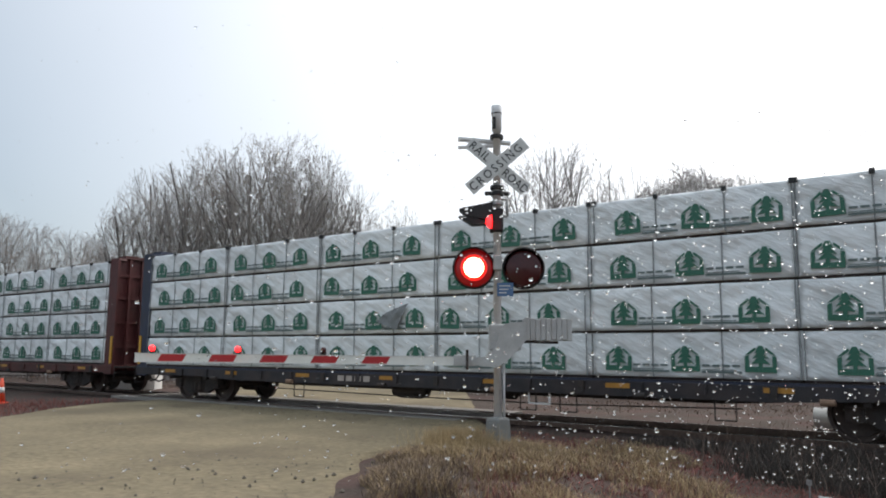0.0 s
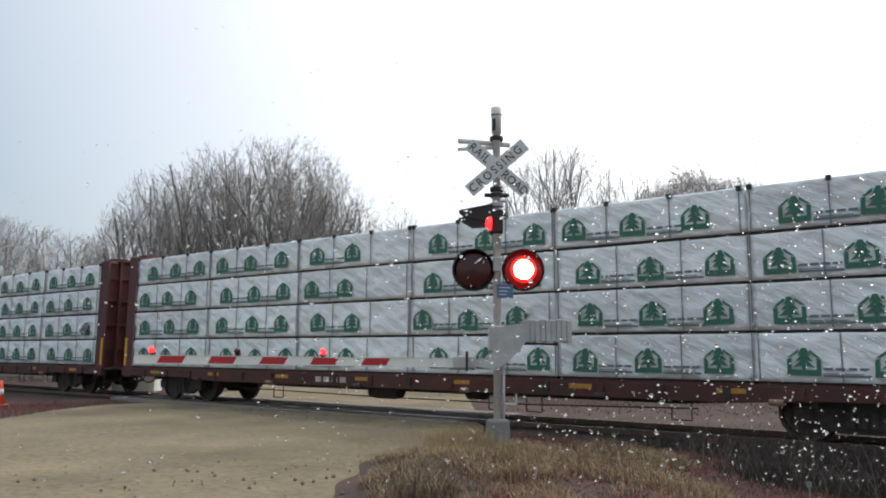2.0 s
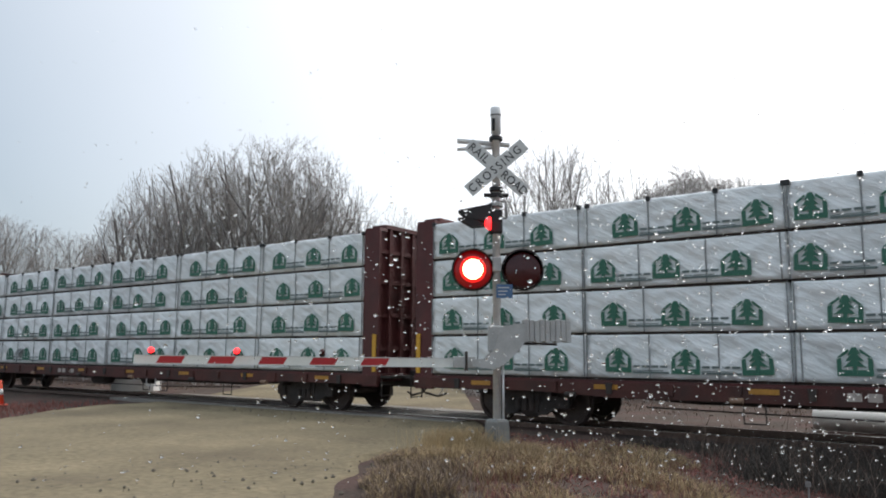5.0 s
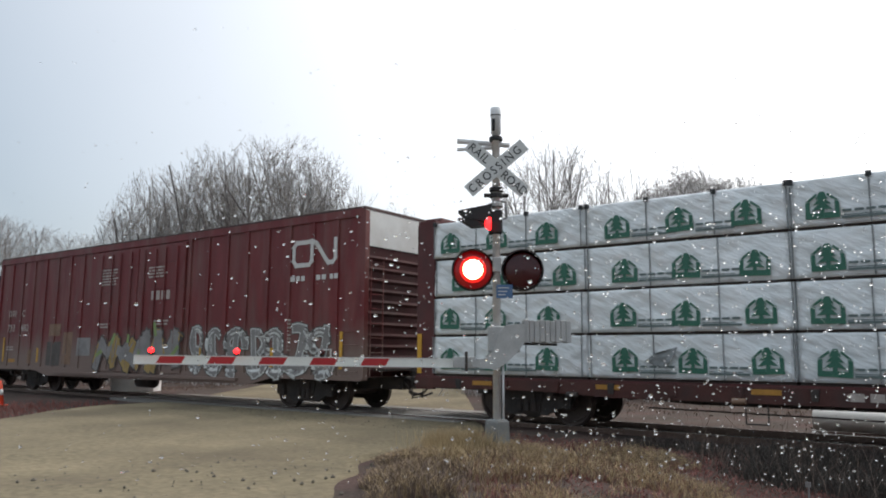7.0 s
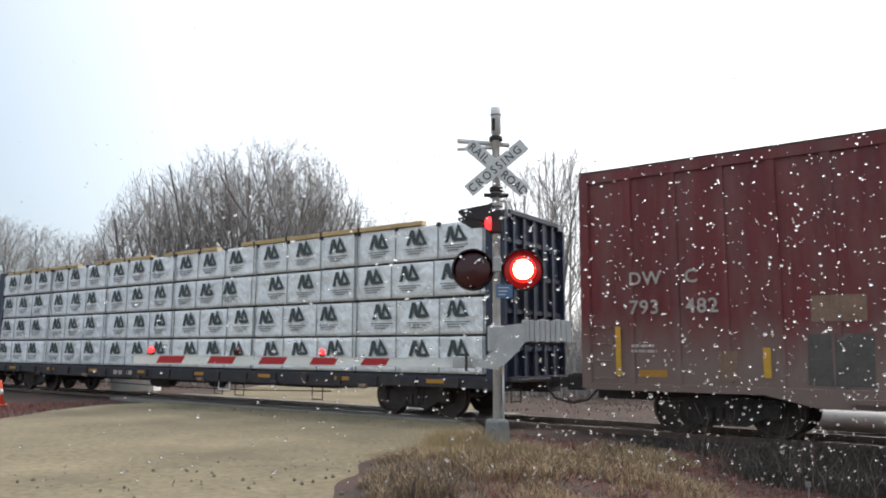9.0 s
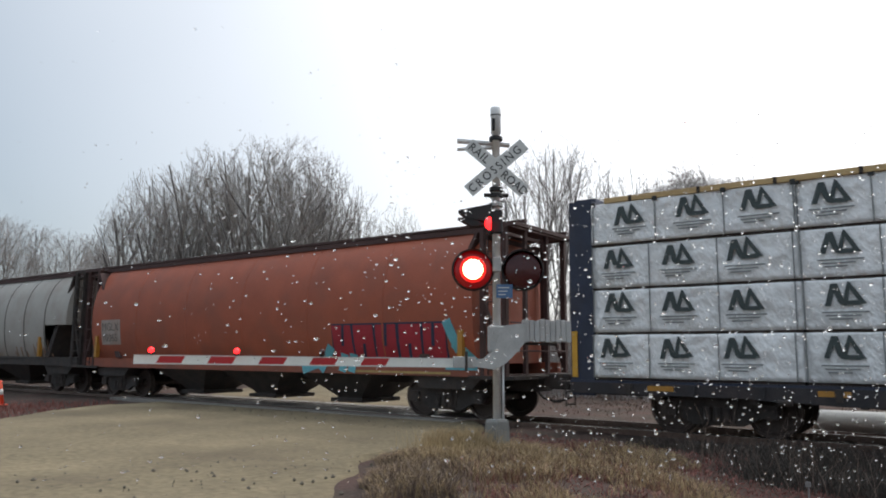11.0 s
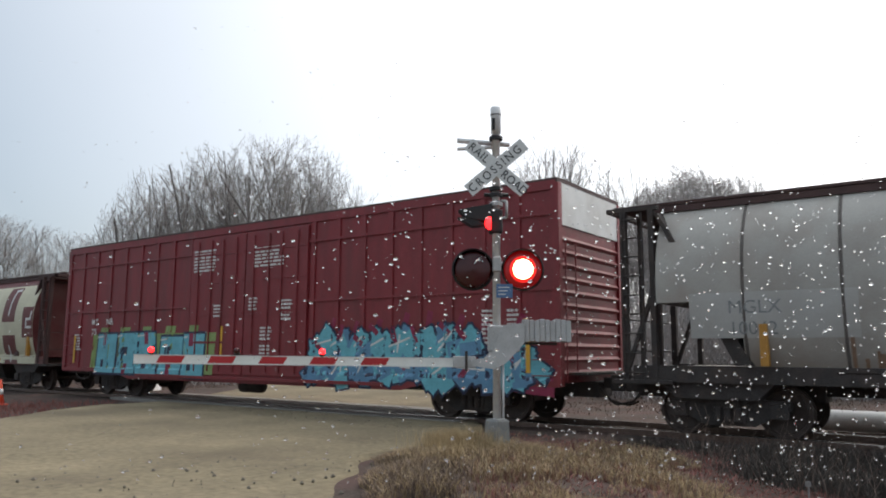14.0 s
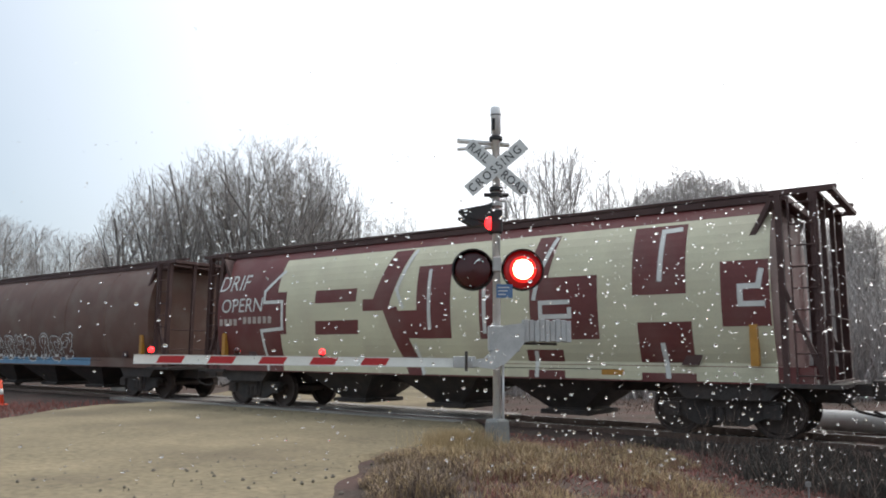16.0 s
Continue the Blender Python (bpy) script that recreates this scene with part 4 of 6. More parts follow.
def boxcar(u, L, paint, label, old):
    """High boxcar; u is its middle at 0 s."""
    car = add_car("boxcar", label, u, "boxcar")
    h, w, zb, zt = L / 2, 1.56, 0.80, 4.90
    part("body", bx(-h, h, -w + 0.03, w - 0.03, zb + 0.06, zt), paint, car, "oxide red steel body")
    part("roof", slab(bmesh.new(), [(-h - 0.05, zt), (h + 0.05, zt), (h + 0.05, zt + 0.10), (-h - 0.05, zt + 0.10)], -w, w), M["roofdark"], car)
    part("top_rail", bx(-h, h, -w - 0.015, -w + 0.05, zt - 0.14, zt + 0.05), paint, car)
    part("side_sill", slab(bmesh.new(), [(-h, zb + 0.10), (h, zb + 0.10), (h, zb - 0.02), (h - 3.2, zb - 0.02), (h - 4.0, zb - 0.20), (-h + 4.0, zb - 0.20), (-h + 3.2, zb - 0.02), (-h, zb - 0.02)], -w - 0.01, -w + 0.06), paint, car)
    part("floor_frame", bx(-h - 0.3, h + 0.3, -0.35, 0.35, 0.55, zb + 0.05), M["under"], car)
    n = 22
    for i in range(n + 1):
        x = -h + 0.05 + (L - 0.1) * i / n
        if abs(x) < 2.45:
            continue
        part("side_post", slab(bmesh.new(), [(x - 0.075, zb + 0.1), (x + 0.075, zb + 0.1), (x + 0.075, zt - 0.14), (x - 0.075, zt - 0.14)], -w - 0.004, -w + 0.04), paint, car)
    # two plug doors with lock rods
    for s in (-1, 1):
        x0, x1 = (-2.42, -0.02) if s < 0 else (0.02, 2.42)
        d = part("door", bx(x0, x1, -w - 0.05, -w + 0.03, zb + 0.02, zt - 0.2, bevel=0.01), paint, car, "plug door with lock rods")
        for k in (0.35, 0.95, 1.45, 2.05):
            part("lock_rod", pipe(bmesh.new(), [(x0 + k, -w - 0.075, zb + 0.1), (x0 + k, -w - 0.075, zt - 0.3)], 0.02, 6), paint, d)
        for z in (1.7, 2.5, 3.4, 4.2):
            part("door_rib", bx(x0 + 0.05, x1 - 0.05, -w - 0.065, -w - 0.045, z - 0.03, z + 0.03), paint, d)
    part("door_track", bx(-5.0, 5.0, -w - 0.09, -w + 0.02, zb - 0.12, zb - 0.04), paint, car)
    # ends with pressed ribs, white top panel, ladders
    for s in (-1, 1):
        for i in range(11):
            z = zb + 0.25 + i * 0.27
            part("end_rib", slab(bmesh.new(), [(s * h, z - 0.08), (s * (h + 0.07), z), (s * h, z + 0.08)], -w + 0.15, w - 0.15), M["boxend_shaded"] if old else paint, car)
        # sheet over the end; on the old car its colour holds the shade
        part("end_sheet", bx(*sorted((s * (h + 0.002), s * (h + 0.014))), -w + 0.14, w - 0.14, zb + 0.08, zt - 0.86), M["boxend_shaded"] if old else paint, car, "corrugated end sheet")
        part("end_panel", bx(*sorted((s * (h + 0.02), s * (h + 0.05))), -w + 0.02, w - 0.02, zt - 0.86, zt + 0.02), M["white"], car, "white painted panel at the top of the end")
        for k in (-1, 1):
            part("corner_post", bx(*sorted((s * (h - 0.10), s * (h + 0.07))), *sorted((k * (w - 0.14), k * (w + 0.012))), zb, zt), paint, car)
        add_ladder(car, *sorted((s * (h - 0.12), s * (h - 0.55))), -w, 1.0, 1.95, 4, paint)
        bm = bmesh.new()
        for z in (1.1, 1.45, 1.8, 2.15, 2.5, 2.85, 3.2, 3.55):
            pipe(bm, [(s * (h + 0.16), -w + 0.15, z), (s * (h + 0.16), -w + 0.60, z)], 0.012, 5)
        for y in (-w + 0.15, -w + 0.6):
            pipe(bm, [(s * (h + 0.13), y, 0.9), (s * (h + 0.13), y, 3.7)], 0.016, 5)
        part("end_ladder", bm, paint, car)
        part("end_platform", bx(*sorted((s * (h + 0.05), s * (h + 0.45))), -1.2, 1.2, 1.02, 1.07), M["under"], car)
        add_coupler(car, s * (h + 0.3), s)
        part("grab_strip", bx(*sorted((s * (h - 0.62), s * (h - 0.72))), -w - 0.012, -w - 0.004, 1.05, 1.95), M["yellow"], car, "yellow reflective strip")
    part("brake_reservoir", lathe(bmesh.new(), [(0.0, -0.45), (0.2, -0.4), (0.2, 0.4), (0.0, 0.45)], "x", 14, (-0.6, -0.7, 0.5)), M["under"], car, "", True)
    add_trucks(car, h - 2.35)
    return car


def hull(v, half_w, z_mid, z_rad, zb):
    """Cross section of a round-sided hopper, v from 0 (sill) to 1 (roof edge): y, z on the near side."""
    a = radians(-52 + 112 * v)
    return -half_w * math.cos(a) ** (0.75 if a > 0 else 0.35), z_mid + z_rad * math.sin(a)


def hopper(u, L, paint, roof, label, seams=0, end_dark=None, long_end=1.0, sill=None, seam=None, cut=0.0):
    """Covered hopper with rounded sides; u is the middle of its body at 0 s."""
    car = add_car("covered_hopper", label, u, "hopper wagon")
    h, w = L / 2, 1.60
    zm, zr = 2.62, 1.78
    ed = end_dark or M["under"]

    def at(v, off=0.0):
        y, z = hull(v, w, zm, zr, 1.0)
        return y - off, z

    bm = bmesh.new()
    nv = 18
    rings = []
    nx = 34
    for i in range(nx + 1):
        x = -h + L * i / nx
        rings.append([[bm.verts.new((x, at(j / nv)[0] * -s, at(j / nv)[1])) for j in range(nv + 1)] for s in (-1, 1)])
    for p, q in zip(rings, rings[1:]):
        for s in (0, 1):
            for j in range(nv):
                c = (p[s][j].co + q[s][j + 1].co) / 2
                if cut and c.z < 2.35 and abs(c.x) > h - cut + 0.25 * (c.z - 1.3):
                    continue
                bm.faces.new((p[s][j], q[s][j], q[s][j + 1], p[s][j + 1]))
        bm.faces.new((p[0][nv], q[0][nv], q[1][nv], p[1][nv]))
        bm.faces.new((p[0][0], p[1][0], q[1][0], q[0][0]))
    for p in (rings[0], rings[-1]):
        lo = 0 if not cut else 7
        bm.faces.new(p[0][lo:] + p[1][lo:][::-1])
    bmesh.ops.recalc_face_normals(bm, faces=bm.faces[:])
    body = part("body", bm, paint, car, "rounded steel hopper body", True)
    body.data.set_sharp_from_angle(angle=radians(35))
    y0, z0 = at(0.0)
    ytop, ztop = at(1.0)
    for s in (-1, 1):
        part("side_sill", bx(-h - 0.55, h + 0.55, *sorted((s * 1.40, s * 1.24)), 0.94, z0 + 0.02), sill or paint, car)
    # roof with running board and hatch coaming
    part("roof", slab(bmesh.new(), [(-h - 0.2, ztop - 0.04), (h + 0.2, ztop - 0.04), (h + 0.2, ztop + 0.08), (-h - 0.2, ztop + 0.08)], ytop - 0.10, -ytop + 0.10), roof, car)
    for s in (-1, 1):
        part("running_board", bx(-h - long_end, h + long_end, *sorted((s * (abs(ytop) - 0.02), s * (abs(ytop) + 0.12))), ztop + 0.10, ztop + 0.15), roof, car)
    part("hatch", bx(-h + 0.6, h - 0.6, -0.33, 0.33, ztop + 0.08, ztop + 0.22, bevel=0.03), roof, car, "long loading hatch")
    for i in range(12):
        x = -h + 0.8 + i * (L - 1.6) / 11
        part("hatch_clamp", bx(x - 0.05, x + 0.05, -0.42, 0.42, ztop + 0.2, ztop + 0.26), roof, car)
    # seams and outside ribs that follow the curve
    for i in range(seams):
        x = -h + L * (i + 1) / (seams + 1)
        bm = bmesh.new()
        prev = None
        for j in range(nv + 1):
            y, z = at(j / nv, 0.012)
            cur = [bm.verts.new((x - 0.022, y, z)), bm.verts.new((x + 0.022, y, z)), bm.verts.new((x + 0.03, y + 0.014, z)), bm.verts.new((x - 0.03, y + 0.014, z))]
            if prev:
                for q in range(4):
                    bm.faces.new((prev[q], prev[(q + 1) % 4], cur[(q + 1) % 4], cur[q]))
            prev = cur
        part("seam", bm, seam or paint, car)
    # ends: slope sheet, posts, roof overhang, ladder, platform
    for s in (-1, 1):
        part("slope_sheet", slab(bmesh.new(), [(s * (h - 0.02), ztop - 0.1), (s * (h + 0.05), ztop - 0.1), (s * (h - 1.3), 1.25), (s * (h - 1.6), 1.25)], -w + 0.15, w - 0.15), ed, car)
        for y in (-1.36, 1.36):
            part("end_post", bx(*sorted((s * (h + 0.62), s * (h + 0.74))), y - 0.06, y + 0.06, 0.95, ztop + 0.05), ed, car)
            part("end_post", bx(*sorted((s * (h + 0.08), s * (h + 0.18))), y - 0.06, y + 0.06, 0.95, ztop), ed, car)
            part("end_brace", slab(bmesh.new(), [(s * (h + 0.64), 1.1), (s * (h + 0.72), 1.1), (s * (h + 0.14), 2.7), (s * (h + 0.06), 2.7)], y - 0.04, y + 0.04), ed, car)
        for y in (-0.5, 0.5):
            part("end_post", bx(*sorted((s * (h + 0.64), s * (h + 0.72))), y - 0.05, y + 0.05, 0.95, ztop), ed, car)
        bm = bmesh.new()
        box(bm, *sorted((s * h, s * (h + long_end))), -1.42, -1.30, ztop - 0.02, ztop + 0.06)
        box(bm, *sorted((s * h, s * (h + long_end))), 1.30, 1.42, ztop - 0.02, ztop + 0.06)
        box(bm, *sorted((s * (h + long_end - 0.12), s * (h + long_end))), -1.42, 1.42, ztop - 0.02, ztop + 0.06)
        box(bm, *sorted((s * (h + 0.3), s * (h + 0.75))), -1.42, 1.42, ztop + 0.0, ztop + 0.04)
        part("roof_overhang", bm, ed, car)
        bm = bmesh.new()
        for i in range(9):
            z = 1.1 + i * 0.36
            pipe(bm, [(s * (h + 0.30), -1.44, z), (s * (h + 0.70), -1.44, z)], 0.014, 5)
        for k in (0.30, 0.70):
            pipe(bm, [(s * (h + k), -1.44, 1.0), (s * (h + k), -1.44, 4.1)], 0.018, 5)
        part("ladder", bm, ed, car)
        bm = bmesh.new()
        for z in (1.0, 1.5, 2.1):
            pipe(bm, [(s * (h + 0.78), -1.3, z), (s * (h + 0.78), 1.3, z)], 0.016, 5)
        part("end_rail", bm, ed, car)
        part("end_platform", bx(*sorted((s * (h - 0.2), s * (h + 0.95))), -1.45, 1.45, 0.90, 0.97), M["under"], car)
        part("draft_sill", bx(*sorted((s * (h - 2.5), s * (h + 0.9))), -0.32, 0.32, 0.62, 0.94), M["under"], car)
        add_coupler(car, s * (h + 0.75), s)
        part("grab_strip", bx(*sorted((s * (h - cut - 0.25), s * (h - cut - 0.38))), -w - 0.005, -w + 0.12, 1.25, 1.95), M["ochre"], car, "ochre reflective strip")
        part("bolster", slab(bmesh.new(), [(s * (h - 1.9), 0.95), (s * (h + 0.1), 0.95), (s * (h - 0.2), 0.66), (s * (h - 1.6), 0.66)], -1.3, 1.3), M["under"], car)
    # discharge bays between the trucks
    span = L - 5.6
    for i in range(3):
        x = -span / 2 + span * (i + 0.5) / 3
        k = span / 6
        bm = bmesh.new()
        top, bot = (k * 0.98, 1.15), (0.42, 0.34)
        vs = []
        for hx, hy, z in ((top[0], 1.42, 1.16), (bot[0], 0.62, 0.34), (bot[0], 0.62, 0.24)):
            vs.append([bm.verts.new((x + a * hx, b * hy, z)) for a, b in ((-1, -1), (1, -1), (1, 1), (-1, 1))])
        for p, q in zip(vs, vs[1:]):
            for j in range(4):
                bm.faces.new((p[j], p[(j + 1) % 4], q[(j + 1) % 4], q[j]))
        bm.faces.new(vs[-1])
        bm.faces.new(vs[0][::-1])
        bmesh.ops.recalc_face_normals(bm, faces=bm.faces[:])
        bay = part("discharge_bay", bm, M["under"], car)
        part("gate_frame", bx(x - 0.55, x + 0.55, -0.75, 0.75, 0.20, 0.30, bevel=0.02), M["under"], bay)
    part("center_sill", bx(-h, h, -0.25, 0.25, 0.72, 0.95), M["under"], car)
    add_trucks(car, h - 1.05)
    return car, at


def painter(at, off):
    """Maps u along the wagon and v up its curved side to a point just proud of the paint."""
    def place(u, v):
        y, z = at(max(0.0, min(1.0, v)), off)
        return (u, y, z)
    return place


def flat_painter(y):
    return lambda u, v: (u, y, v)

# ---------------------------------------------------------------- the train
centerbeam(-21.17 + LOAD / 2 + 0.05, M["beamblue"], "dark blue centre-beam flat wagon stacked with wrapped lumber", M["sill_dark"])
lumber_load(-21.17 + LOAD / 2 + 0.05, "green", 1)
for i, (u, label) in enumerate(((-34.77, "oxide red centre-beam flat wagon stacked with wrapped lumber"), (-59.41, "oxide red centre-beam flat wagon with full lumber stacks"),
                                (-83.93, "oxide red centre-beam flat wagon carrying green-printed lumber"))):
    centerbeam(u, M["beamred"], label, M["sill_red"])
    lumber_load(u, "green", 2 + i, (-1.75, -0.35) if i == 0 else (99, 99))
centerbeam(-129.70, M["beamblue"], "dark blue centre-beam flat wagon carrying black-printed lumber", M["sill_dark"])
lumber_load(-129.70, "black", 9)

box_old = boxcar(-106.63, 18.95, M["boxred"], "weathered red-brown boxcar with a dusty lower side and grey graffiti", True)
box_new = boxcar(-188.70, 18.95, M["boxred2"], "dark red boxcar with bright blue graffiti along its lower side", False)
hop_orange, at_orange = hopper(-151.2, 15.2, M["orange"], M["roofdark"], "faded orange covered hopper with red graffiti", 5, M["roofdark"])
hop_grey, at_grey = hopper(-168.85, 16.7, M["grey"], M["roofdark"], "pale grey round-sided covered hopper with rust stains", 10, M["under"], 1.0, M["under"], M["seamdark"], 1.5)
hop_cream, at_cream = hopper(-207.8, 14.6, M["maroon"], M["roofdark"], "maroon covered hopper under huge cream block graffiti", 0, M["roofdark"])
hop_brown, at_brown = hopper(-226.0, 15.0, M["brown"], M["roofdark"], "dusty brown covered hopper with pale graffiti", 5, M["roofdark"])

# ---------------------------------------------------------------- trees and brush


def place_at(px, depth):
    """Plan position that lies px to the right of the middle sight line (in 1313rds of the depth)."""
    k = px / 1313.0
    p = (FWD + SIDE * k) * depth
    return p.x, p.y


class Twigs:
    """Collects three-sided tapering twigs into one mesh."""

    def __init__(self):
        self.v, self.f = [], []

    def seg(self, a, b, r0, r1):
        d = b - a
        if d.length < 1e-6:
            return
        q = d.to_track_quat("Z", "Y").to_matrix()
        n = len(self.v)
        for p, r in ((a, r0), (b, r1)):
            for i in range(3):
                t = i * math.tau / 3
                self.v.append(p + q @ Vector((r * math.cos(t), r * math.sin(t), 0)))
        for i in range(3):
            j = (i + 1) % 3
            self.f.append((n + i, n + j, n + 3 + j, n + 3 + i))

    def leaf(self, p, s, rnd):
        n = len(self.v)
        a = Vector((rnd.uniform(-1, 1), rnd.uniform(-1, 1), rnd.uniform(-1, 1))).normalized() * s
        b = Vector((rnd.uniform(-1, 1), rnd.uniform(-1, 1), rnd.uniform(-1, 1))).normalized() * s * 0.6
        self.v += [p, p + a + b, p + a * 2, p + a - b]
        self.f.append((n, n + 1, n + 2, n + 3))

    def mesh(self, name, material):
        me = bpy.data.meshes.new(name)
        me.from_pydata(self.v, [], self.f)
        me.materials.append(material)
        return me


def grow(tw, rnd, p, d, length, r, level, maxlevel, up=0.25, limbs=None, env=None):
    """A limb that runs straight and slightly upwards, forking at narrow angles."""
    n = (6, 5, 4, 3, 2)[level]
    tgt = limbs if level <= 1 else tw
    for i in range(n):
        j = 0.05 + 0.02 * level
        d2 = (d + Vector((rnd.gauss(0, j), rnd.gauss(0, j), rnd.gauss(0, j * 0.5) + up * 0.12))).normalized()
        q = p + d2 * (length / n)
        if env:
            hw, H = env
            k = max(0.0, (q.z - 0.5 * H) / (0.5 * H))
            if (q.x * q.x + q.y * q.y) / (hw * hw * (0.35 + 0.65 * min(1.0, q.z / (0.5 * H)))) + k * k > rnd.uniform(0.86, 1.08):
                return p
        r2 = r * (1 - 0.66 * (i + 1) / n)
        tgt.seg(p, q, max(0.0075, r * (1 - 0.66 * i / n)), max(0.006, r2))
        if level < maxlevel and (i > 0 or level > 0):
            for _ in range(2 if rnd.random() < (0.8, 0.6, 0.35, 0.15)[level] else 1):
                side = d2.orthogonal().normalized()
                side.rotate(Matrix.Rotation(rnd.uniform(0, math.tau), 3, d2))
                nd = (d2 + side * rnd.uniform(0.35, 0.75) + Vector((0, 0, up * 0.5))).normalized()
                grow(tw, rnd, q, nd, length * rnd.uniform(0.36, 0.58) * (1.0 - 0.25 * i / n), r2 * 0.60, level + 1, maxlevel, up, limbs, env)
        p, d = q, d2
    return p


def bare_tree(at, height, stems, fan, seed, label, levels=4, leaves=0, thick=0.011, half=None):
    rnd = random.Random(seed)
    x, y = at
    tree = thing("tree", label, "tree", "bare trees behind the track", pose(x, y, ground_z(x, y)))
    tw, limbs, lf = Twigs(), Twigs(), Twigs()
    for s in range(stems):
        a = rnd.uniform(0, math.tau)
        f = fan * math.sqrt(rnd.random())
        d = Vector((math.cos(a) * f, math.sin(a) * f, 1)).normalized()
        b = Vector((math.cos(a) * 0.5 * f, math.sin(a) * 0.5 * f, -0.2))
        H = height * rnd.uniform(0.82, 1.02)
        grow(tw, rnd, b, d, H, height * thick, 0, levels, 0.14, limbs, (half, height) if half else None)
    for _ in range(leaves):
        k = rnd.randrange(len(tw.v))
        p = Vector(tw.v[k])
        if p.z > height * 0.45:
            lf.leaf(p, rnd.uniform(0.035, 0.075), rnd)
    share("trunk", limbs.mesh("trunk", M["bark"]), tree, None, "grey-brown stems and limbs")
    share("crown", tw.mesh("crown", M["twig_hazed"]), tree, None, "crown of fine bare twigs")
    if lf.f:
        share("last_leaves", lf.mesh("last_leaves", M["leaf"]), tree, None, "few withered leaves")
    return tree


CLUMP = "bare many-stemmed tree with grey twigs behind the track"
for px, depth, top, stems, fan, seed, leaves, half in (
        (-370, 44, 228, 12, 0.78, 3, 1500, 5.2), (-275, 46, 230, 11, 0.72, 4, 1000, 4.6), (-430, 43, 250, 8, 0.62, 5, 700, 3.8), (-515, 45, 286, 10, 0.62, 6, 200, 3.4),
        (-190, 47, 298, 10, 0.62, 7, 100, 3.4), (-125, 50, 333, 9, 0.56, 8, 40, 3.0), (-320, 45, 236, 11, 0.80, 15, 900, 4.8), (-235, 47, 250, 11, 0.68, 16, 300, 4.0), (-92, 49, 352, 8, 0.56, 18, 0, 2.8), (-470, 44, 276, 8, 0.6, 17, 200, 3.4), (-555, 46, 308, 8, 0.52, 9, 30, 2.6)):
    bare_tree(place_at(px, depth), (625 - top) / 1313 * depth + 1.6, stems, fan, seed, CLUMP, 4, leaves, 0.0088, half)
SLIM = "slender bare tree with upright grey branches"
for px, depth, top, stems, fan, seed in (
        (385, 34, 320, 7, 0.30, 41), (410, 46, 300, 8, 0.36, 42), (440, 36, 296, 8, 0.34, 43), (465, 48, 298, 8, 0.4, 44), (500, 38, 306, 8, 0.36, 45), (560, 36, 330, 7, 0.4, 46), (640, 34, 360, 7, 0.4, 47), (720, 36, 370, 7, 0.4, 48), (790, 38, 366, 7, 0.4, 49),
        (145, 36, 262, 3, 0.16, 21), (185, 38, 215, 4, 0.20, 22), (228, 40, 236, 4, 0.18, 23), (300, 44, 272, 4, 0.26, 24), (345, 42, 295, 4, 0.3, 25),
        (425, 40, 270, 6, 0.34, 26), (480, 42, 292, 6, 0.36, 27), (530, 44, 296, 6, 0.4, 28), (600, 40, 350, 4, 0.4, 29), (680, 40, 372, 4, 0.4, 30), (750, 42, 380, 4, 0.4, 31), (830, 44, 370, 4, 0.4, 32),
        (-770, 62, 382, 5, 0.36, 33), (-690, 64, 400, 5, 0.36, 34), (-655, 66, 412, 4, 0.34, 35), (-820, 60, 372, 5, 0.4, 36), (-580, 62, 440, 4, 0.4, 37)):
    bare_tree(place_at(px, depth), (625 - top) / 1313 * depth + 1.5, stems, fan, seed, SLIM if px > 0 else CLUMP, 3 if 100 < px < 360 else 4, 0, 0.0062, depth * (0.085 if stems > 3 else 0.065))


def make_brush(name, spots, material, label, seed, size):
    rnd = random.Random(seed)
    tw = Twigs()
    for x, y, h, n in spots:
        z = ground_z(x, y)
        for _ in range(n):
            a, f = rnd.uniform(0, math.tau), rnd.uniform(0.05, 0.6)
            p = Vector((x + rnd.gauss(0, 0.35) * size, y + rnd.gauss(0, 0.35) * size, z - 0.05))
            d = Vector((math.cos(a) * f, math.sin(a) * f, 1)).normalized()
            H = h * rnd.uniform(0.5, 1.05)
            r = 0.006 * size
            for k in range(3):
                d = (d + Vector((rnd.gauss(0, 0.18), rnd.gauss(0, 0.18), 0))).normalized()
                q = p + d * H / 3
                tw.seg(p, q, r * (1 - 0.25 * k), r * (0.75 - 0.25 * k))
                if k and rnd.random() < 0.8:
                    s = (d + Vector((rnd.gauss(0, 0.6), rnd.gauss(0, 0.6), 0.2))).normalized()
                    tw.seg(q, q + s * H * 0.3, r * 0.6, r * 0.2)
                p = q
    return tagged(new(name, tw.mesh(name, material)), label, "brush", kind="stuff")


def brush_spots():
    rnd = random.Random(77)
    out = []
    for _ in range(420):
        px = rnd.uniform(-900, 950)
        depth = rnd.uniform(27, 40) if px > 60 else rnd.uniform(36, 56)
        x, y = place_at(px, depth)
        if y < YC + 5 or (-9 < x * SIDE.x + y * SIDE.y < 1.5):
            continue
        out.append((x, y, rnd.uniform(1.8, 4.2) * (1.25 if px > 300 else 1.0), 60 if px > 300 else 26))
    return out


make_brush("undergrowth", brush_spots(), M["twig_hazed"], "tangled grey-brown undergrowth beyond the track", 5, 3.0)


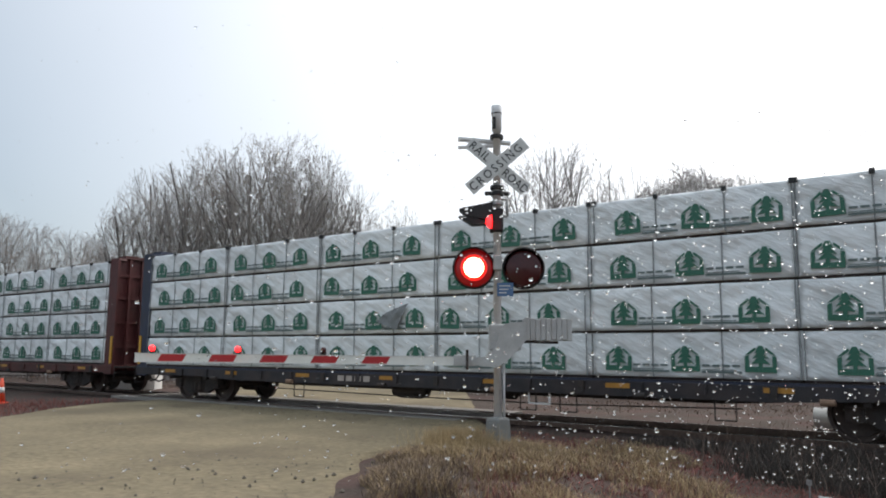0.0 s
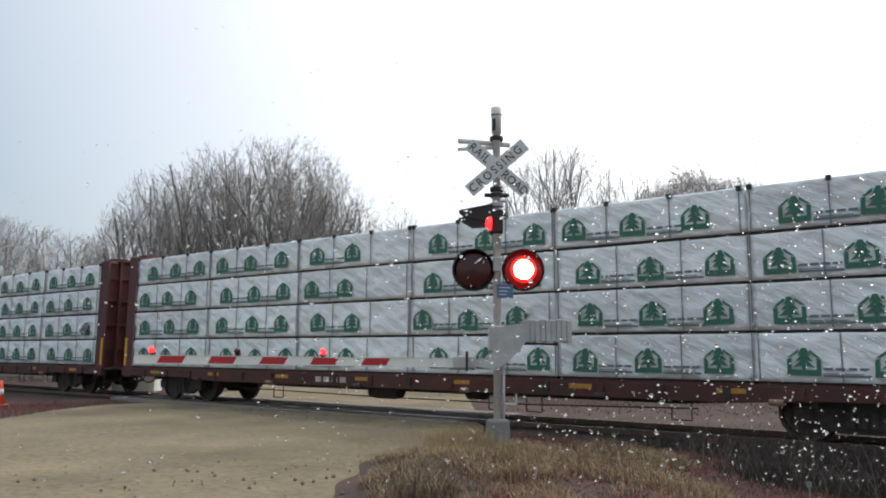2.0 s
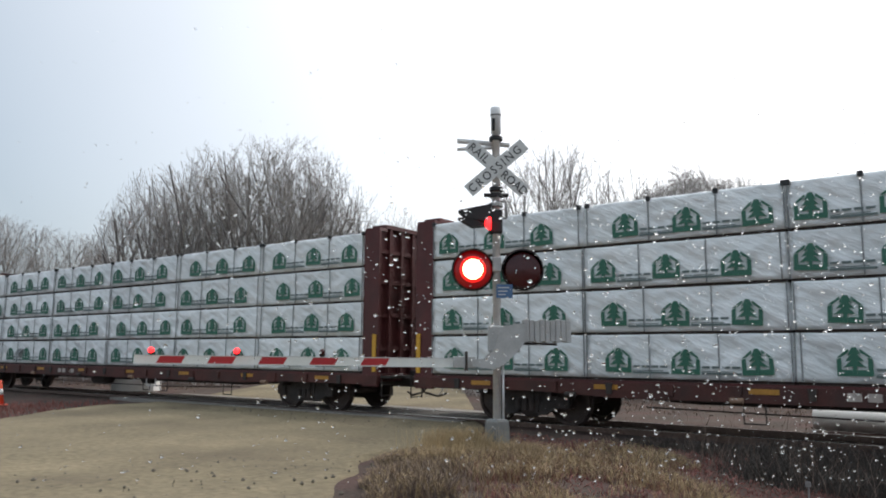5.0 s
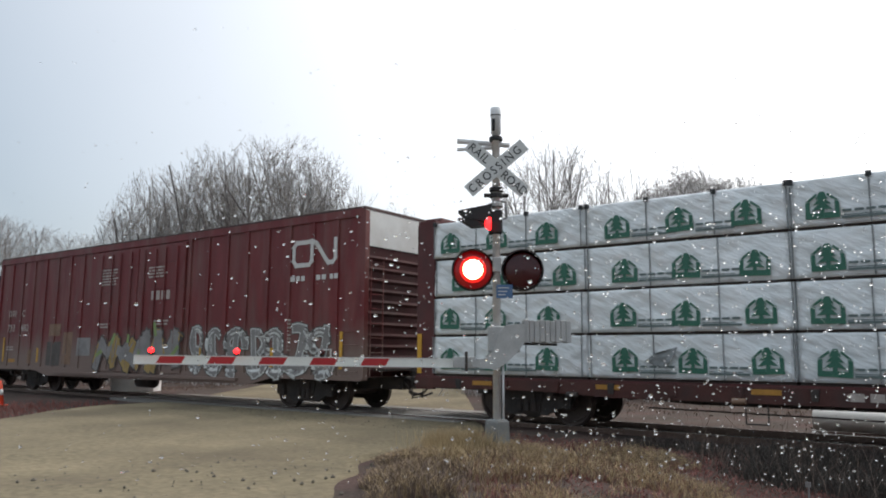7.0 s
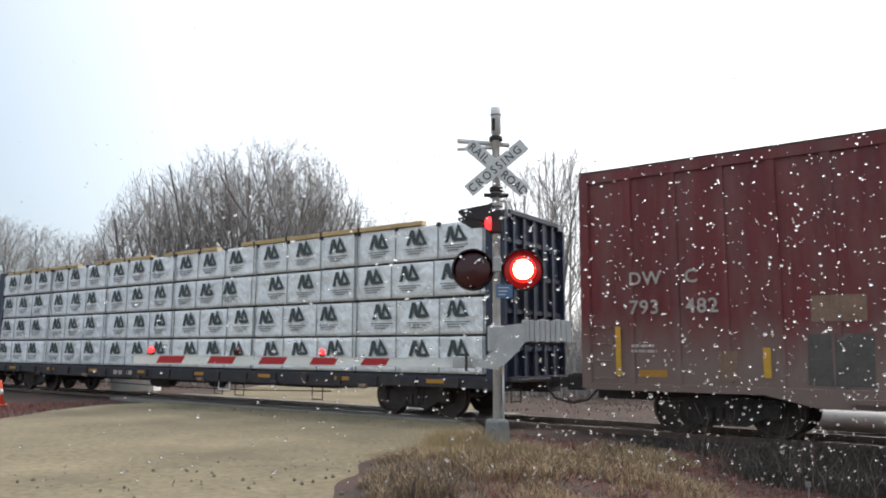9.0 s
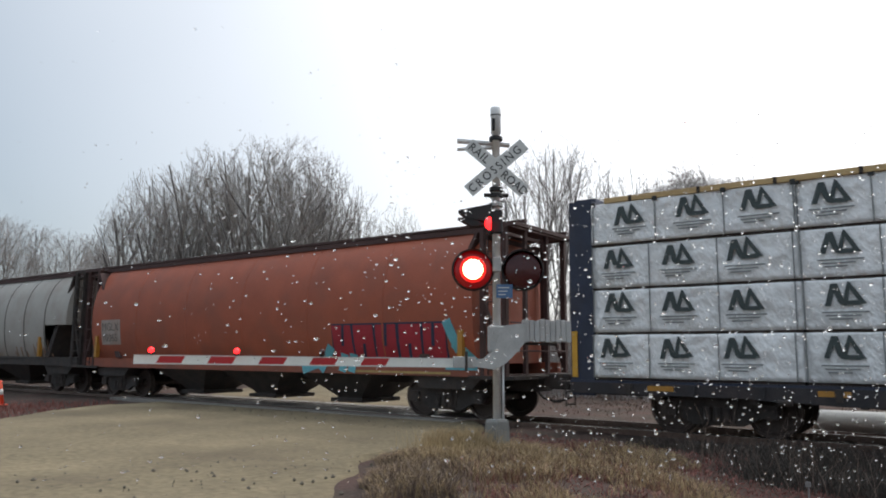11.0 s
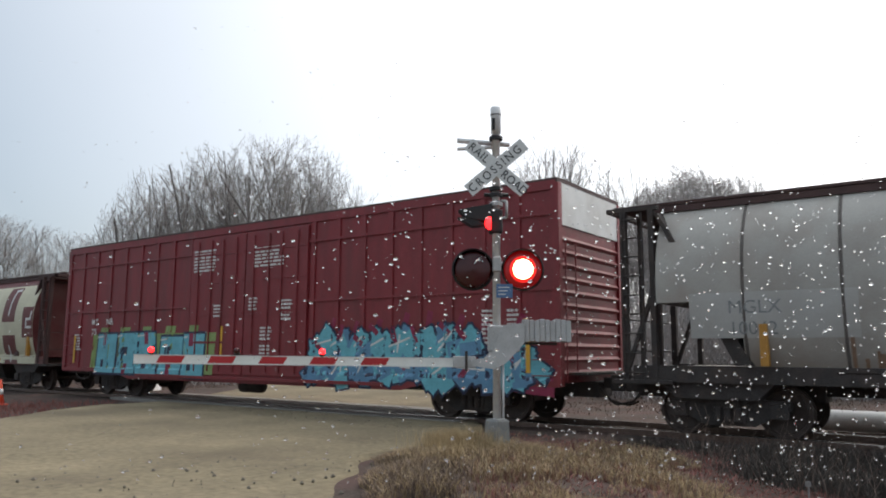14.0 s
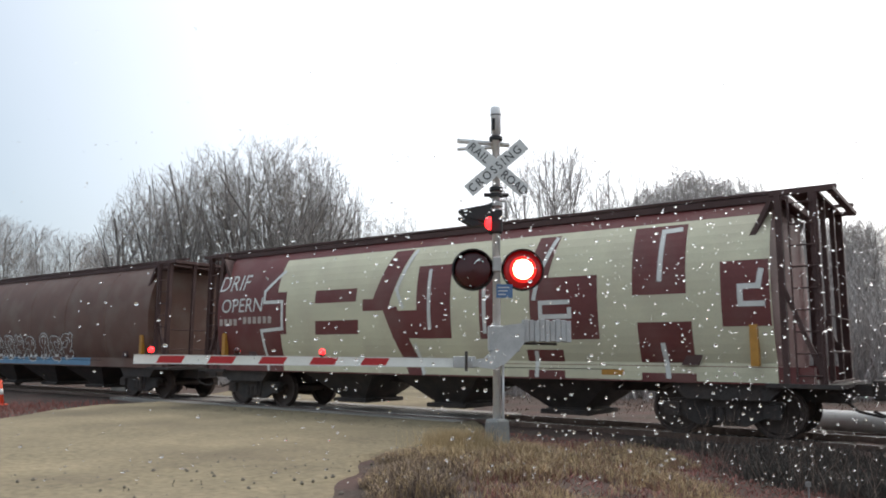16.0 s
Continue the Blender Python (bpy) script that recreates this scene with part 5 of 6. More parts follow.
def make_grass(name, n, where, h, material, label, seed, lean=0.5, wide=0.008):
    """Tufts of single tapering blades."""
    rnd = random.Random(seed)
    v, f = [], []
    for _ in range(n):
        x, y, s = where(rnd)
        z = ground_z(x, y) - 0.02
        a = rnd.uniform(0, math.tau)
        H = h * s * rnd.uniform(0.45, 1.1)
        bend = lean * rnd.random() * H
        c, d = math.cos(a), math.sin(a)
        w = wide * rnd.uniform(0.6, 1.3)
        b = rnd.uniform(0, math.tau)
        wx, wy = w * math.cos(b), w * math.sin(b)
        k = len(v)
        v += [(x - wx, y - wy, z), (x + wx, y + wy, z), (x + c * bend * 0.4 - wx * 0.7, y + d * bend * 0.4 - wy * 0.7, z + H * 0.6), (x + c * bend * 0.4 + wx * 0.7, y + d * bend * 0.4 + wy * 0.7, z + H * 0.6), (x + c * bend, y + d * bend, z + H * 0.95)]
        f += [(k, k + 1, k + 3, k + 2), (k + 2, k + 3, k + 4)]
    me = bpy.data.meshes.new(name)
    me.from_pydata(v, [], f)
    me.materials.append(material)
    return tagged(new(name, me), label, "grass", kind="stuff")


def on_verge(rnd):
    """Straw patch between the road's edge, the mast and the bare soil."""
    while True:
        s, lat = rnd.uniform(7.0, 13.0), rnd.uniform(-0.9, 3.6)
        p = FWD * s + SIDE * lat
        right = road_edges(s)[1]
        c = noise.noise((p.x * 0.8, p.y * 0.8, 2.2)) + 0.6 * noise.noise((p.x * 2.3, p.y * 2.3, 5.0))
        core = math.exp(-((lat - 0.55) / 0.95) ** 2 - ((s - 10.4) / 1.6) ** 2)
        if lat > right + 0.25 and rnd.random() < smooth(-0.35, 0.6, c) * (0.34 + 0.8 * core) * (1 - 0.8 * smooth(11.5, 12.4, s) * smooth(0.2, 0.9, lat)):
            return p.x, p.y, 0.6 + 0.5 * max(0.0, c) + 0.7 * core


def on_edge(rnd):
    """Dark matted growth along the broken edge of the road."""
    while True:
        s, lat = rnd.uniform(7.6, 12.4), rnd.uniform(-1.5, 1.6)
        p = FWD * s + SIDE * lat
        off = lat - road_edges(s)[1]
        c = noise.noise((p.x * 1.1, p.y * 1.1, 6.2))
        if 0.02 + 0.30 * abs(c) < off and rnd.random() < (1 - smooth(0.1, 1.3, off + 0.7 * c)) * (0.08 + 0.92 * smooth(-0.25, 0.35, c + 0.4 * noise.noise((p.x * 3, p.y * 3, 1.0)))):
            return p.x, p.y, 0.7 + 0.5 * smooth(0, 0.5, off)


def by_mast(rnd):
    """Taller tuft before the mast's foot."""
    while True:
        s, lat = rnd.gauss(11.3, 0.30), rnd.gauss(0.24, 0.26)
        if lat > road_edges(s)[1] - 0.5:
            p = FWD * s + SIDE * lat
            return p.x, p.y, 0.8


def on_bare(rnd):
    while True:
        x, y = rnd.uniform(-8, 6.5), rnd.uniform(5.0, 12.6)
        s, lat = x * FWD.x + y * FWD.y, x * SIDE.x + y * SIDE.y
        if lat > max(0.5, road_edges(s)[1] - 0.1) and rnd.random() < 0.35 + 0.9 * max(0.0, noise.noise((x * 0.9, y * 0.9, 8.8))):
            return x, y, 0.8


make_grass("verge_stalks", 17000, on_verge, 0.22, M["weed"], "brown dead stalks among the dry grass", 46, 1.2, 0.0045)
make_grass("dry_grass", 27000, on_verge, 0.24, M["straw"], "straw-coloured dry grass on the verge", 3, 1.0, 0.0034)
make_grass("edge_straw", 7000, on_edge, 0.20, M["straw"], "thin straw among the weeds at the road's edge", 45, 1.1, 0.0035)
make_grass("verge_weeds", 17000, on_edge, 0.19, M["weed"], "dull brown withered weeds along the road's edge", 4, 1.1, 0.005)
make_grass("verge_litter", 20000, on_verge, 0.17, M["redweed"], "reddish dead stalks among the dry grass", 44, 1.2, 0.005)
make_grass("tall_grass", 4200, by_mast, 0.62, M["straw"], "taller pale grass tuft before the signal mast", 24, 0.6, 0.003)
make_grass("fallen_weeds", 46000, on_bare, 0.085, M["redweed"], "short reddish withered weeds and litter on bare soil", 14, 2.2, 0.008)


def in_ditch(rnd):
    while True:
        x, y = rnd.uniform(-5.6, 6.5), rnd.uniform(9.8, 12.9)
        k = max(smooth(-3.4, -2.4, x + 0.2 * (y - 11)) * smooth(10.2, 11.1, y + 0.5 * noise.noise((x, y, 0))), 0.6 * smooth(11.9, 12.5, y) * smooth(-5.5, -4.5, x))
        if rnd.random() < k:
            return x, y, 0.5 + 0.6 * k


make_grass("ditch_weeds", 22000, in_ditch, 0.30, M["ditchweed"], "dark matted weeds in the ditch beside the track", 6, 1.1, 0.006)
make_brush("ditch_stems", [(-3.6 + 0.28 * i + 0.2 * math.sin(i * 5.1), 11.0 + 0.7 * math.sin(i * 2.3), 0.75, 7) for i in range(24)], M["weed"],
           "tall dry weed stems beside the track", 9, 0.9)


def along_left(rnd):
    while True:
        s, lat = rnd.uniform(9, 22), rnd.uniform(-22, -6.8)
        p = FWD * s + SIDE * lat
        if p.y < 12.2 and lat < road_edges(s)[0] + 0.2:
            return p.x, p.y, 0.8


make_grass("roadside_weeds", 16000, along_left, 0.28, M["redweed"], "dull reddish weeds at the far road edge", 8, 0.8, 0.008)



def beyond(rnd):
    while True:
        x, y = rnd.uniform(-45, 16), rnd.uniform(YC + 2.6, YC + 15)
        if not -9.5 < x * SIDE.x + y * SIDE.y < 1.6 and rnd.random() < 0.5 + noise.noise((x * 0.3, y * 0.3, 4.0)):
            return x, y, 0.7


# added blades that darken the ground showing beneath the wagons
make_grass("far_weeds", 14000, beyond, 0.13, M["weed"], "dull weeds added to darken the ground beyond the track", 18, 1.2, 0.016)


# ---------------------------------------------------------------- markings and graffiti on the wagons


def patch(bm, place, x0, x1, v0, v1, step=0.14, skew=0.0):
    """A painted four-sided field on a surface."""
    nu, nv = max(1, round((x1 - x0) / step)), max(1, round((v1 - v0) / step))
    g = [[bm.verts.new(place(x0 + (x1 - x0) * i / nu + skew * (v1 - v0) * j / nv, v0 + (v1 - v0) * j / nv)) for j in range(nv + 1)] for i in range(nu + 1)]
    for i in range(nu):
        for j in range(nv):
            bm.faces.new((g[i][j], g[i + 1][j], g[i + 1][j + 1], g[i][j + 1]))
    return bm


def on_box(off, h=9.475):
    """Follows the boxcar's side: proud on posts and doors, back on the sheets between."""
    def place(u, z):
        if abs(u) < 2.44:
            return (u, -1.56 - 0.052 - off, z)
        k = (u + h - 0.05) / ((2 * h - 0.1) / 22)
        post = abs(k - round(k)) * (2 * h - 0.1) / 22 < 0.10
        return (u, (-1.566 if post or z < 0.92 else -1.532) - off, z)
    return place


def on_hull(at, off, sill=1.225):
    """Follows the hopper's round side by height; below it, the side sill."""
    vs = [i / 60 for i in range(61)]
    zs = [at(v)[1] for v in vs]

    def place(u, z):
        if z < sill:
            return (u, -1.402 - off, z)
        return (u, at(float(np.interp(z, zs, vs)), off)[0], z)
    return place


def text_bars(parent, place, x, z, width, rows, row_h, material, seed=1, name="stencil"):
    """A block of small stencilled lines that cannot be read."""
    rnd = random.Random(seed)
    bm = bmesh.new()
    for i in range(rows):
        a = 0.0
        w = width * rnd.uniform(0.75, 1.0)
        while a < w:
            b = min(w, a + width * rnd.uniform(0.12, 0.3))
            patch(bm, place, x + a, x + b, z - i * row_h - row_h * 0.55, z - i * row_h, 0.3)
            a = b + width * 0.04
    return tagged(part(name, bm, material, parent, "small stencilled lines"), kind="stuff")


def wild_letters(parent, place_of, x0, x1, z0, z1, n, seed, outline, fills, accent, shine, w=0.26):
    """Interlocking spray-painted shapes: outline, fills, accents and highlights, each its own layer."""
    rnd = random.Random(seed)
    layers = {"outline": bmesh.new(), "accent": bmesh.new(), "shine": bmesh.new()}
    fill = [bmesh.new() for _ in fills]
    cw = (x1 - x0) / n
    for i in range(n):
        cx = x0 + cw * (i + 0.5)
        pts = []
        for _ in range(rnd.choice((2, 3, 3))):
            a = (cx + rnd.uniform(-0.5, 0.1) * cw, rnd.uniform(z0 + 0.15, z0 + 0.5 * (z1 - z0)))
            b = (cx + rnd.uniform(-0.2, 0.5) * cw, rnd.uniform(z0 + 0.55 * (z1 - z0), z1 - 0.12))
            c = (cx + rnd.uniform(-0.1, 0.75) * cw, rnd.uniform(z0 + 0.1, z0 + 0.6 * (z1 - z0)))
            pts.append([a, b, c] if rnd.random() < 0.7 else [a, c])
        for k, p in enumerate(pts):
            ww = w * rnd.uniform(0.75, 1.3)
            stroke(layers["outline"], p, ww + 0.10, place_of(0.004 + 0.0004 * i), 0.07)
            j = rnd.randrange(len(fills))
            stroke(fill[j], p, ww, place_of(0.008 + 0.0006 * (i % 5) + 0.0002 * k), 0.07)
            if rnd.random() < 0.6:
                q = [(a + 0.04, b + 0.05) for a, b in p[:2]]
                stroke(layers["shine"], q, 0.045, place_of(0.014), 0.07)
        if rnd.random() < 0.9:
            a = (cx + rnd.uniform(-0.3, 0.3) * cw, rnd.uniform(z0 + 0.25, z1 - 0.1))
            stroke(layers["accent"], [a, (a[0] + rnd.uniform(-0.25, 0.25), a[1] + rnd.uniform(0.1, 0.3))], 0.13, place_of(0.0125), 0.07)
    tagged(part("graffiti_outline", layers["outline"], outline, parent, "dark sprayed outline"), kind="stuff")
    for f, m in zip(fill, fills):
        tagged(part("graffiti_fill", f, m, parent, "sprayed colour fill"), kind="stuff")
    tagged(part("graffiti_accent", layers["accent"], accent, parent, "sprayed accents"), kind="stuff")
    tagged(part("graffiti_shine", layers["shine"], shine, parent, "pale sprayed highlights"), kind="stuff")


def bubble_letters(parent, place_of, x0, x1, z0, z1, n, seed, edge, fill, dark):
    """Swelling rounded letters: pale edge, silver body and dark counters."""
    rnd = random.Random(seed)
    cw, hz = (x1 - x0) / n, (z1 - z0) / 2
    for i in range(n):
        cx, cz, w = x0 + cw * (i + 0.5), (z0 + z1) / 2 + rnd.uniform(-0.06, 0.06), rnd.uniform(0.15, 0.22)
        rx, rz = cw * rnd.uniform(0.34, 0.5), hz - w * 0.5
        paths = []
        for half in (1, -1):
            a0, sweep = rnd.uniform(-60, 60) + (0 if half > 0 else 180), rnd.uniform(120, 260)
            ex, ez = rx * rnd.uniform(0.6, 1.0), rz * rnd.uniform(0.42, 0.62)
            ox = rnd.uniform(-0.12, 0.12)
            paths.append([(cx + ox + ex * math.cos(radians(a0 + sweep * k / 12)), cz + half * rz * 0.45 + ez * math.sin(radians(a0 + sweep * k / 12))) for k in range(13)])
        lean = rnd.uniform(-0.25, 0.25)
        paths.append([(cx + lean, cz + rz), (cx + 0.3 * lean, cz), (cx - lean, cz - rz)])
        arc = paths[0]
        for name, extra, off, m, words in (("graffiti_outline", 0.09, 0.002, dark, "dark sprayed outline"), ("graffiti_edge", 0.03, 0.005, edge, "pale sprayed edge"), ("graffiti_fill", -0.03, 0.008, fill, "silver sprayed letter")):
            bm = bmesh.new()
            for p in paths:
                stroke(bm, p, w + extra, place_of(off + 0.0004 * (i % 3)), 0.09)
            tagged(part(name, bm, m, parent, words), kind="stuff")
        bm = bmesh.new()
        stroke(bm, arc[3:8], 0.05, place_of(0.012), 0.09)
        part("graffiti_shine", bm, edge, parent, "pale sprayed highlight")


# old boxcar: white loops of a mark, bars for its web line, stencils, grey and ochre graffiti
pb = on_box(0.010)
bm = bmesh.new()
stroke(bm, [(7.72, 3.78), (7.62, 3.68), (7.12, 3.68), (7.02, 3.80), (7.02, 4.16), (7.12, 4.27), (7.55, 4.27), (7.74, 4.27), (7.86, 4.20), (8.18, 3.80), (8.28, 3.70), (8.45, 3.70), (8.55, 3.80), (8.55, 4.26)], 0.115, pb, 0.06)
stroke(bm, [(7.72, 3.78), (7.72, 4.22)], 0.115, on_box(0.0105), 0.06)
part("mark", bm, M["lettering"], box_old, "white looped railway mark")
for x, w in ((6.95, 0.14), (7.13, 0.14), (7.31, 0.14), (7.86, 0.15), (8.06, 0.15), (8.34, 0.15), (8.52, 0.13)):
    part("web_line", patch(bmesh.new(), pb, x, x + w, 3.27, 3.40, 0.3), M["lettering"], box_old, "white bar of a short printed line")
letters("DW", 0.34, pose(-8.57, -1.578, 2.72), M["lettering_old"], box_old, "lettering", 1.1, 1.0, 0.006)
letters("C", 0.34, pose(-7.52, -1.578, 2.72), M["lettering_old"], box_old, "lettering", 1.1, 1.0, 0.006)
letters("793", 0.36, pose(-8.57, -1.578, 2.18), M["lettering_old"], box_old, "number", 1.1, 1.0, 0.006)
letters("482", 0.36, pose(-7.52, -1.578, 2.18), M["lettering_old"], box_old, "number", 1.1, 1.0, 0.006)
for x, z, w, r, sd in ((-8.55, 1.62, 0.55, 2, 1), (-2.1, 4.12, 1.0, 6, 2), (0.6, 4.05, 1.0, 4, 3), (8.0, 1.10, 0.6, 1, 5), (-2.0, 2.35, 0.6, 2, 6), (1.0, 2.4, 0.9, 2, 7), (6.9, 2.3, 0.1, 9, 8)):
    text_bars(box_old, pb, x, z, w, r, 0.095, M["lettering_old"], sd)
bm = bmesh.new()
for i in range(4):
    patch(bm, pb, 0.8 + 0.26 * i, 0.98 + 0.26 * i, 3.02, 3.30, 0.3)
part("stencil", bm, M["lettering_old"], box_old, "worn white stencilled letters")
bm = bmesh.new()
for q in ((8.05, 8.5, 1.5, 1.54), (8.05, 8.5, 1.16, 1.20), (8.05, 8.09, 1.16, 1.54), (8.46, 8.5, 1.16, 1.54), (8.25, 8.28, 1.2, 1.5)):
    box(bm, q[0], q[1], -1.59, -1.566, q[2], q[3])
part("placard_frame", bm, M["lettering"], box_old, "white placard frame")
part("label_patch", patch(bmesh.new(), pb, -8.42, -7.9, 1.03, 1.16, 0.3), M["ochre"], box_old, "ochre reflective patch")
for x in (-6.2, 3.28, 6.3):
    part("reflector", patch(bmesh.new(), on_box(0.022), x - 0.06, x + 0.06, 1.06, 1.56, 0.3), M["yellow"], box_old, "yellow reflective strip")
bubble_letters(box_old, lambda o: on_box(o + 0.004), 2.6, 8.6, 0.78, 2.10, 7, 15, M["g_white"], M["g_silver"], M["seamdark"])
wild_letters(box_old, lambda o: on_box(o + 0.03), -2.25, 2.3, 0.85, 2.1, 6, 8, M["seamdark"], [M["g_ochre"], M["g_silver"]], M["g_green"], M["g_silver"], 0.3)
for x0, x1, z0, z1, m, words in ((-5.6, -4.65, 0.95, 1.78, "seamdark", "dark painted-out patch"), (-5.5, -4.7, 1.98, 2.40, "rust", "brown painted-out patch"), (-4.5, -3.9, 1.0, 2.1, "rust", "rust-brown painted-out patch"),
                                 (-3.5, -2.6, 1.3, 1.9, "g_silver", "grey painted-out patch"), (-7.0, -6.7, 1.0, 1.5, "rust", "brown scraped patch")):
    part("paint_patch", patch(bmesh.new(), on_box(0.006), x0, x1, z0, z1, 0.1, 0.04), M[m], box_old, words)

# newer boxcar: bright blue graffiti, stencils, flat welded side with two long seams
for z in (4.27, 2.74):
    for a, b in ((-9.4, -2.44), (2.44, 9.4)):
        part("seam", bx(a, b, -1.585, -1.56, z - 0.03, z + 0.03), M["boxred2"], box_new)
pn = on_box(0.010)
part("graffiti_ground", patch(bmesh.new(), on_box(0.002), -7.75, -1.25, 0.8, 1.98, 0.07, 0.1), M["g_green"], box_new, "pale green sprayed ground")
rnd = random.Random(5)
for i in range(5):
    x, k = -7.45 + 1.17 * i, rnd.uniform(-0.12, 0.22)
    z0, z1 = 0.70 + rnd.uniform(0, 0.08), 1.86 + rnd.uniform(0, 0.16)
    part("graffiti_outline", patch(bmesh.new(), on_box(0.005), x - 0.07, x + 1.15, z0 - 0.07, z1 + 0.07, 0.06, k), M["g_navy"], box_new, "dark sprayed outline")
    part("graffiti_fill", patch(bmesh.new(), on_box(0.010), x, x + 1.08, z0, z1, 0.06, k), M["g_cyan"], box_new, "light blue sprayed letter")
    part("graffiti_gap", patch(bmesh.new(), on_box(0.014), x + 0.28, x + 0.52 + 0.1 * (i % 2), z0 + 0.18 + 0.4 * (i % 2), z0 + 0.42 + 0.4 * (i % 2), 0.06, k), M["g_navy"], box_new, "dark gap in the letter")
    part("graffiti_gap", patch(bmesh.new(), on_box(0.014), x + 0.40, x + 0.60, z0 - 0.02 if i % 2 else z1 - 0.35, z0 + 0.3 if i % 2 else z1 + 0.02, 0.06, k), M["g_wine"], box_new, "wine red gap in the letter")
    bm = bmesh.new()
    stroke(bm, [(x + 0.08, z1 - 0.1), (x + 0.36, z1 - 0.07)], 0.045, on_box(0.016), 0.06)
    part("graffiti_shine", bm, M["g_white"], box_new, "white sprayed highlight")
bm = bmesh.new()
for i in range(5):
    patch(bm, on_box(0.003), -7.3 + 1.2 * i, -6.8 + 1.2 * i, 1.9, 2.2, 0.07, 0.2)
part("graffiti_cloud", bm, M["g_green"], box_new, "pale green sprayed cloud")
wild_letters(box_new, lambda o: on_box(o + 0.004), 2.5, 9.0, 0.66, 1.55, 9, 33, M["g_navy"], [M["g_cyan"], M["g_blue"]], M["g_wine"], M["g_white"], 0.36)
wild_letters(box_new, lambda o: on_box(o + 0.024), 2.6, 7.6, 1.25, 2.05, 8, 37, M["g_navy"], [M["g_cyan"], M["g_blue"], M["g_cyan"]], M["g_wine"], M["g_white"], 0.30)
bm = bmesh.new()
for i in range(8):
    stroke(bm, [(3.2 + 0.75 * i, 1.7), (3.35 + 0.75 * i + 0.1 * math.sin(i * 3), 2.2 + 0.1 * math.sin(i * 5))], 0.16, on_box(0.003), 0.07)
stroke(bm, [(8.6, 0.85), (9.2, 0.8)], 0.4, on_box(0.003), 0.07)
tagged(part("graffiti_flare", bm, M["g_wine"], box_new, "wine red sprayed flares"), kind="stuff")
for x, z, w, r, sd in ((-2.3, 4.35, 1.15, 7, 12), (0.35, 4.25, 1.25, 6, 13), (-1.3, 2.75, 0.4, 4, 14), (0.2, 2.9, 0.35, 5, 15), (1.5, 2.8, 0.45, 6, 16), (0.7, 2.1, 0.5, 8, 17), (7.7, 2.35, 0.35, 9, 18), (8.3, 2.35, 0.3, 9, 19), (-8.9, 2.0, 0.5, 6, 20)):
    text_bars(box_new, pn, x, z, w, r, 0.095, M["lettering"], sd)
letters("MT", 0.28, pose(-7.78, -1.582, 2.30), M["lettering"], box_new, "lettering", 1.1, 1.0, 0.004)
letters("NR", 0.28, pose(-6.90, -1.582, 2.30), M["lettering"], box_new, "lettering", 1.1, 1.0, 0.004)
letters("75", 0.3, pose(-7.75, -1.582, 1.96), M["lettering"], box_new, "number", 1.1, 1.0, 0.005)
for x in (-0.9, 8.75):
    part("reflector", patch(bmesh.new(), pn, x - 0.05, x + 0.05, 1.2, 2.15, 0.3), M["yellow"], box_new, "yellow reflective strip")

# orange hopper: white number plate field, red and blue graffiti over a yellow sill
po = on_hull(at_orange, 0.008)
part("number_field", patch(bmesh.new(), po, -7.02, -5.92, 1.66, 2.46), M["field_old"], hop_orange, "pale number field")
letters_on("MGLX", 0.36, on_hull(at_orange, 0.014), -6.98, 2.11, M["seamdark"], hop_orange)
letters_on("10065", 0.36, on_hull(at_orange, 0.014), -6.98, 1.76, M["seamdark"], hop_orange)
bm = bmesh.new()
patch(bm, on_hull(at_orange, 0.006), 3.42, 6.90, 1.30, 2.14, 0.1)
part("graffiti_outline", bm, M["g_navy"], hop_orange, "dark sprayed outline")
for i, x in enumerate((3.48, 4.16, 4.84, 5.54, 6.22)):
    bm = patch(bmesh.new(), on_hull(at_orange, 0.010), x, x + 0.62, 1.34, 2.10, 0.1, -0.06 + 0.03 * i)
    part("graffiti_fill", bm, M["g_red"], hop_orange, "red sprayed letter")
    bm = patch(bmesh.new(), on_hull(at_orange, 0.013), x + 0.24, x + 0.33, 1.34 if i % 2 else 1.6, 1.66 if i % 2 else 2.10, 0.1, 0.08)
    part("graffiti_gap", bm, M["g_navy"], hop_orange, "dark gap in the letter")
bm = bmesh.new()
for a in ([(6.95, 2.05), (7.15, 1.6), (7.55, 1.25)], [(6.9, 1.2), (7.5, 1.2)], [(3.0, 1.1), (3.3, 1.5)], [(2.4, 1.05), (2.9, 1.2)], [(3.7, 1.1), (3.75, 1.3)], [(4.0, 1.1), (4.05, 1.3)]):
    stroke(bm, a, 0.24, on_hull(at_orange, 0.0145), 0.1)
part("graffiti_fill", bm, M["g_cyan"], hop_orange, "blue sprayed shapes")
part("graffiti_band", patch(bmesh.new(), on_hull(at_orange, 0.006), 3.6, 6.9, 0.98, 1.24, 0.2), M["g_ochre"], hop_orange, "dull yellow sprayed band along the sill")

# grey hopper: pale number field, rust streaks at the sill, dark access box
part("number_field", patch(bmesh.new(), on_hull(at_grey, 0.008), -7.75, -5.1, 1.72, 2.50), M["field_grey"], hop_grey, "pale grey number field")
letters_on("MGLX", 0.32, on_hull(at_grey, 0.013), -7.1, 2.14, M["strap"], hop_grey)
letters_on("10042", 0.32, on_hull(at_grey, 0.013), -7.1, 1.78, M["strap"], hop_grey)
bm = bmesh.new()
box(bm, 1.05, 1.5, -1.63, -1.50, 1.55, 1.98, bevel=0.01)
part("access_box", bm, M["under"], hop_grey, "dark access box on the side")
part("access_step", bx(0.95, 1.75, -1.66, -1.45, 1.42, 1.48), M["galv"], hop_grey)
rnd = random.Random(4)
bm = bmesh.new()
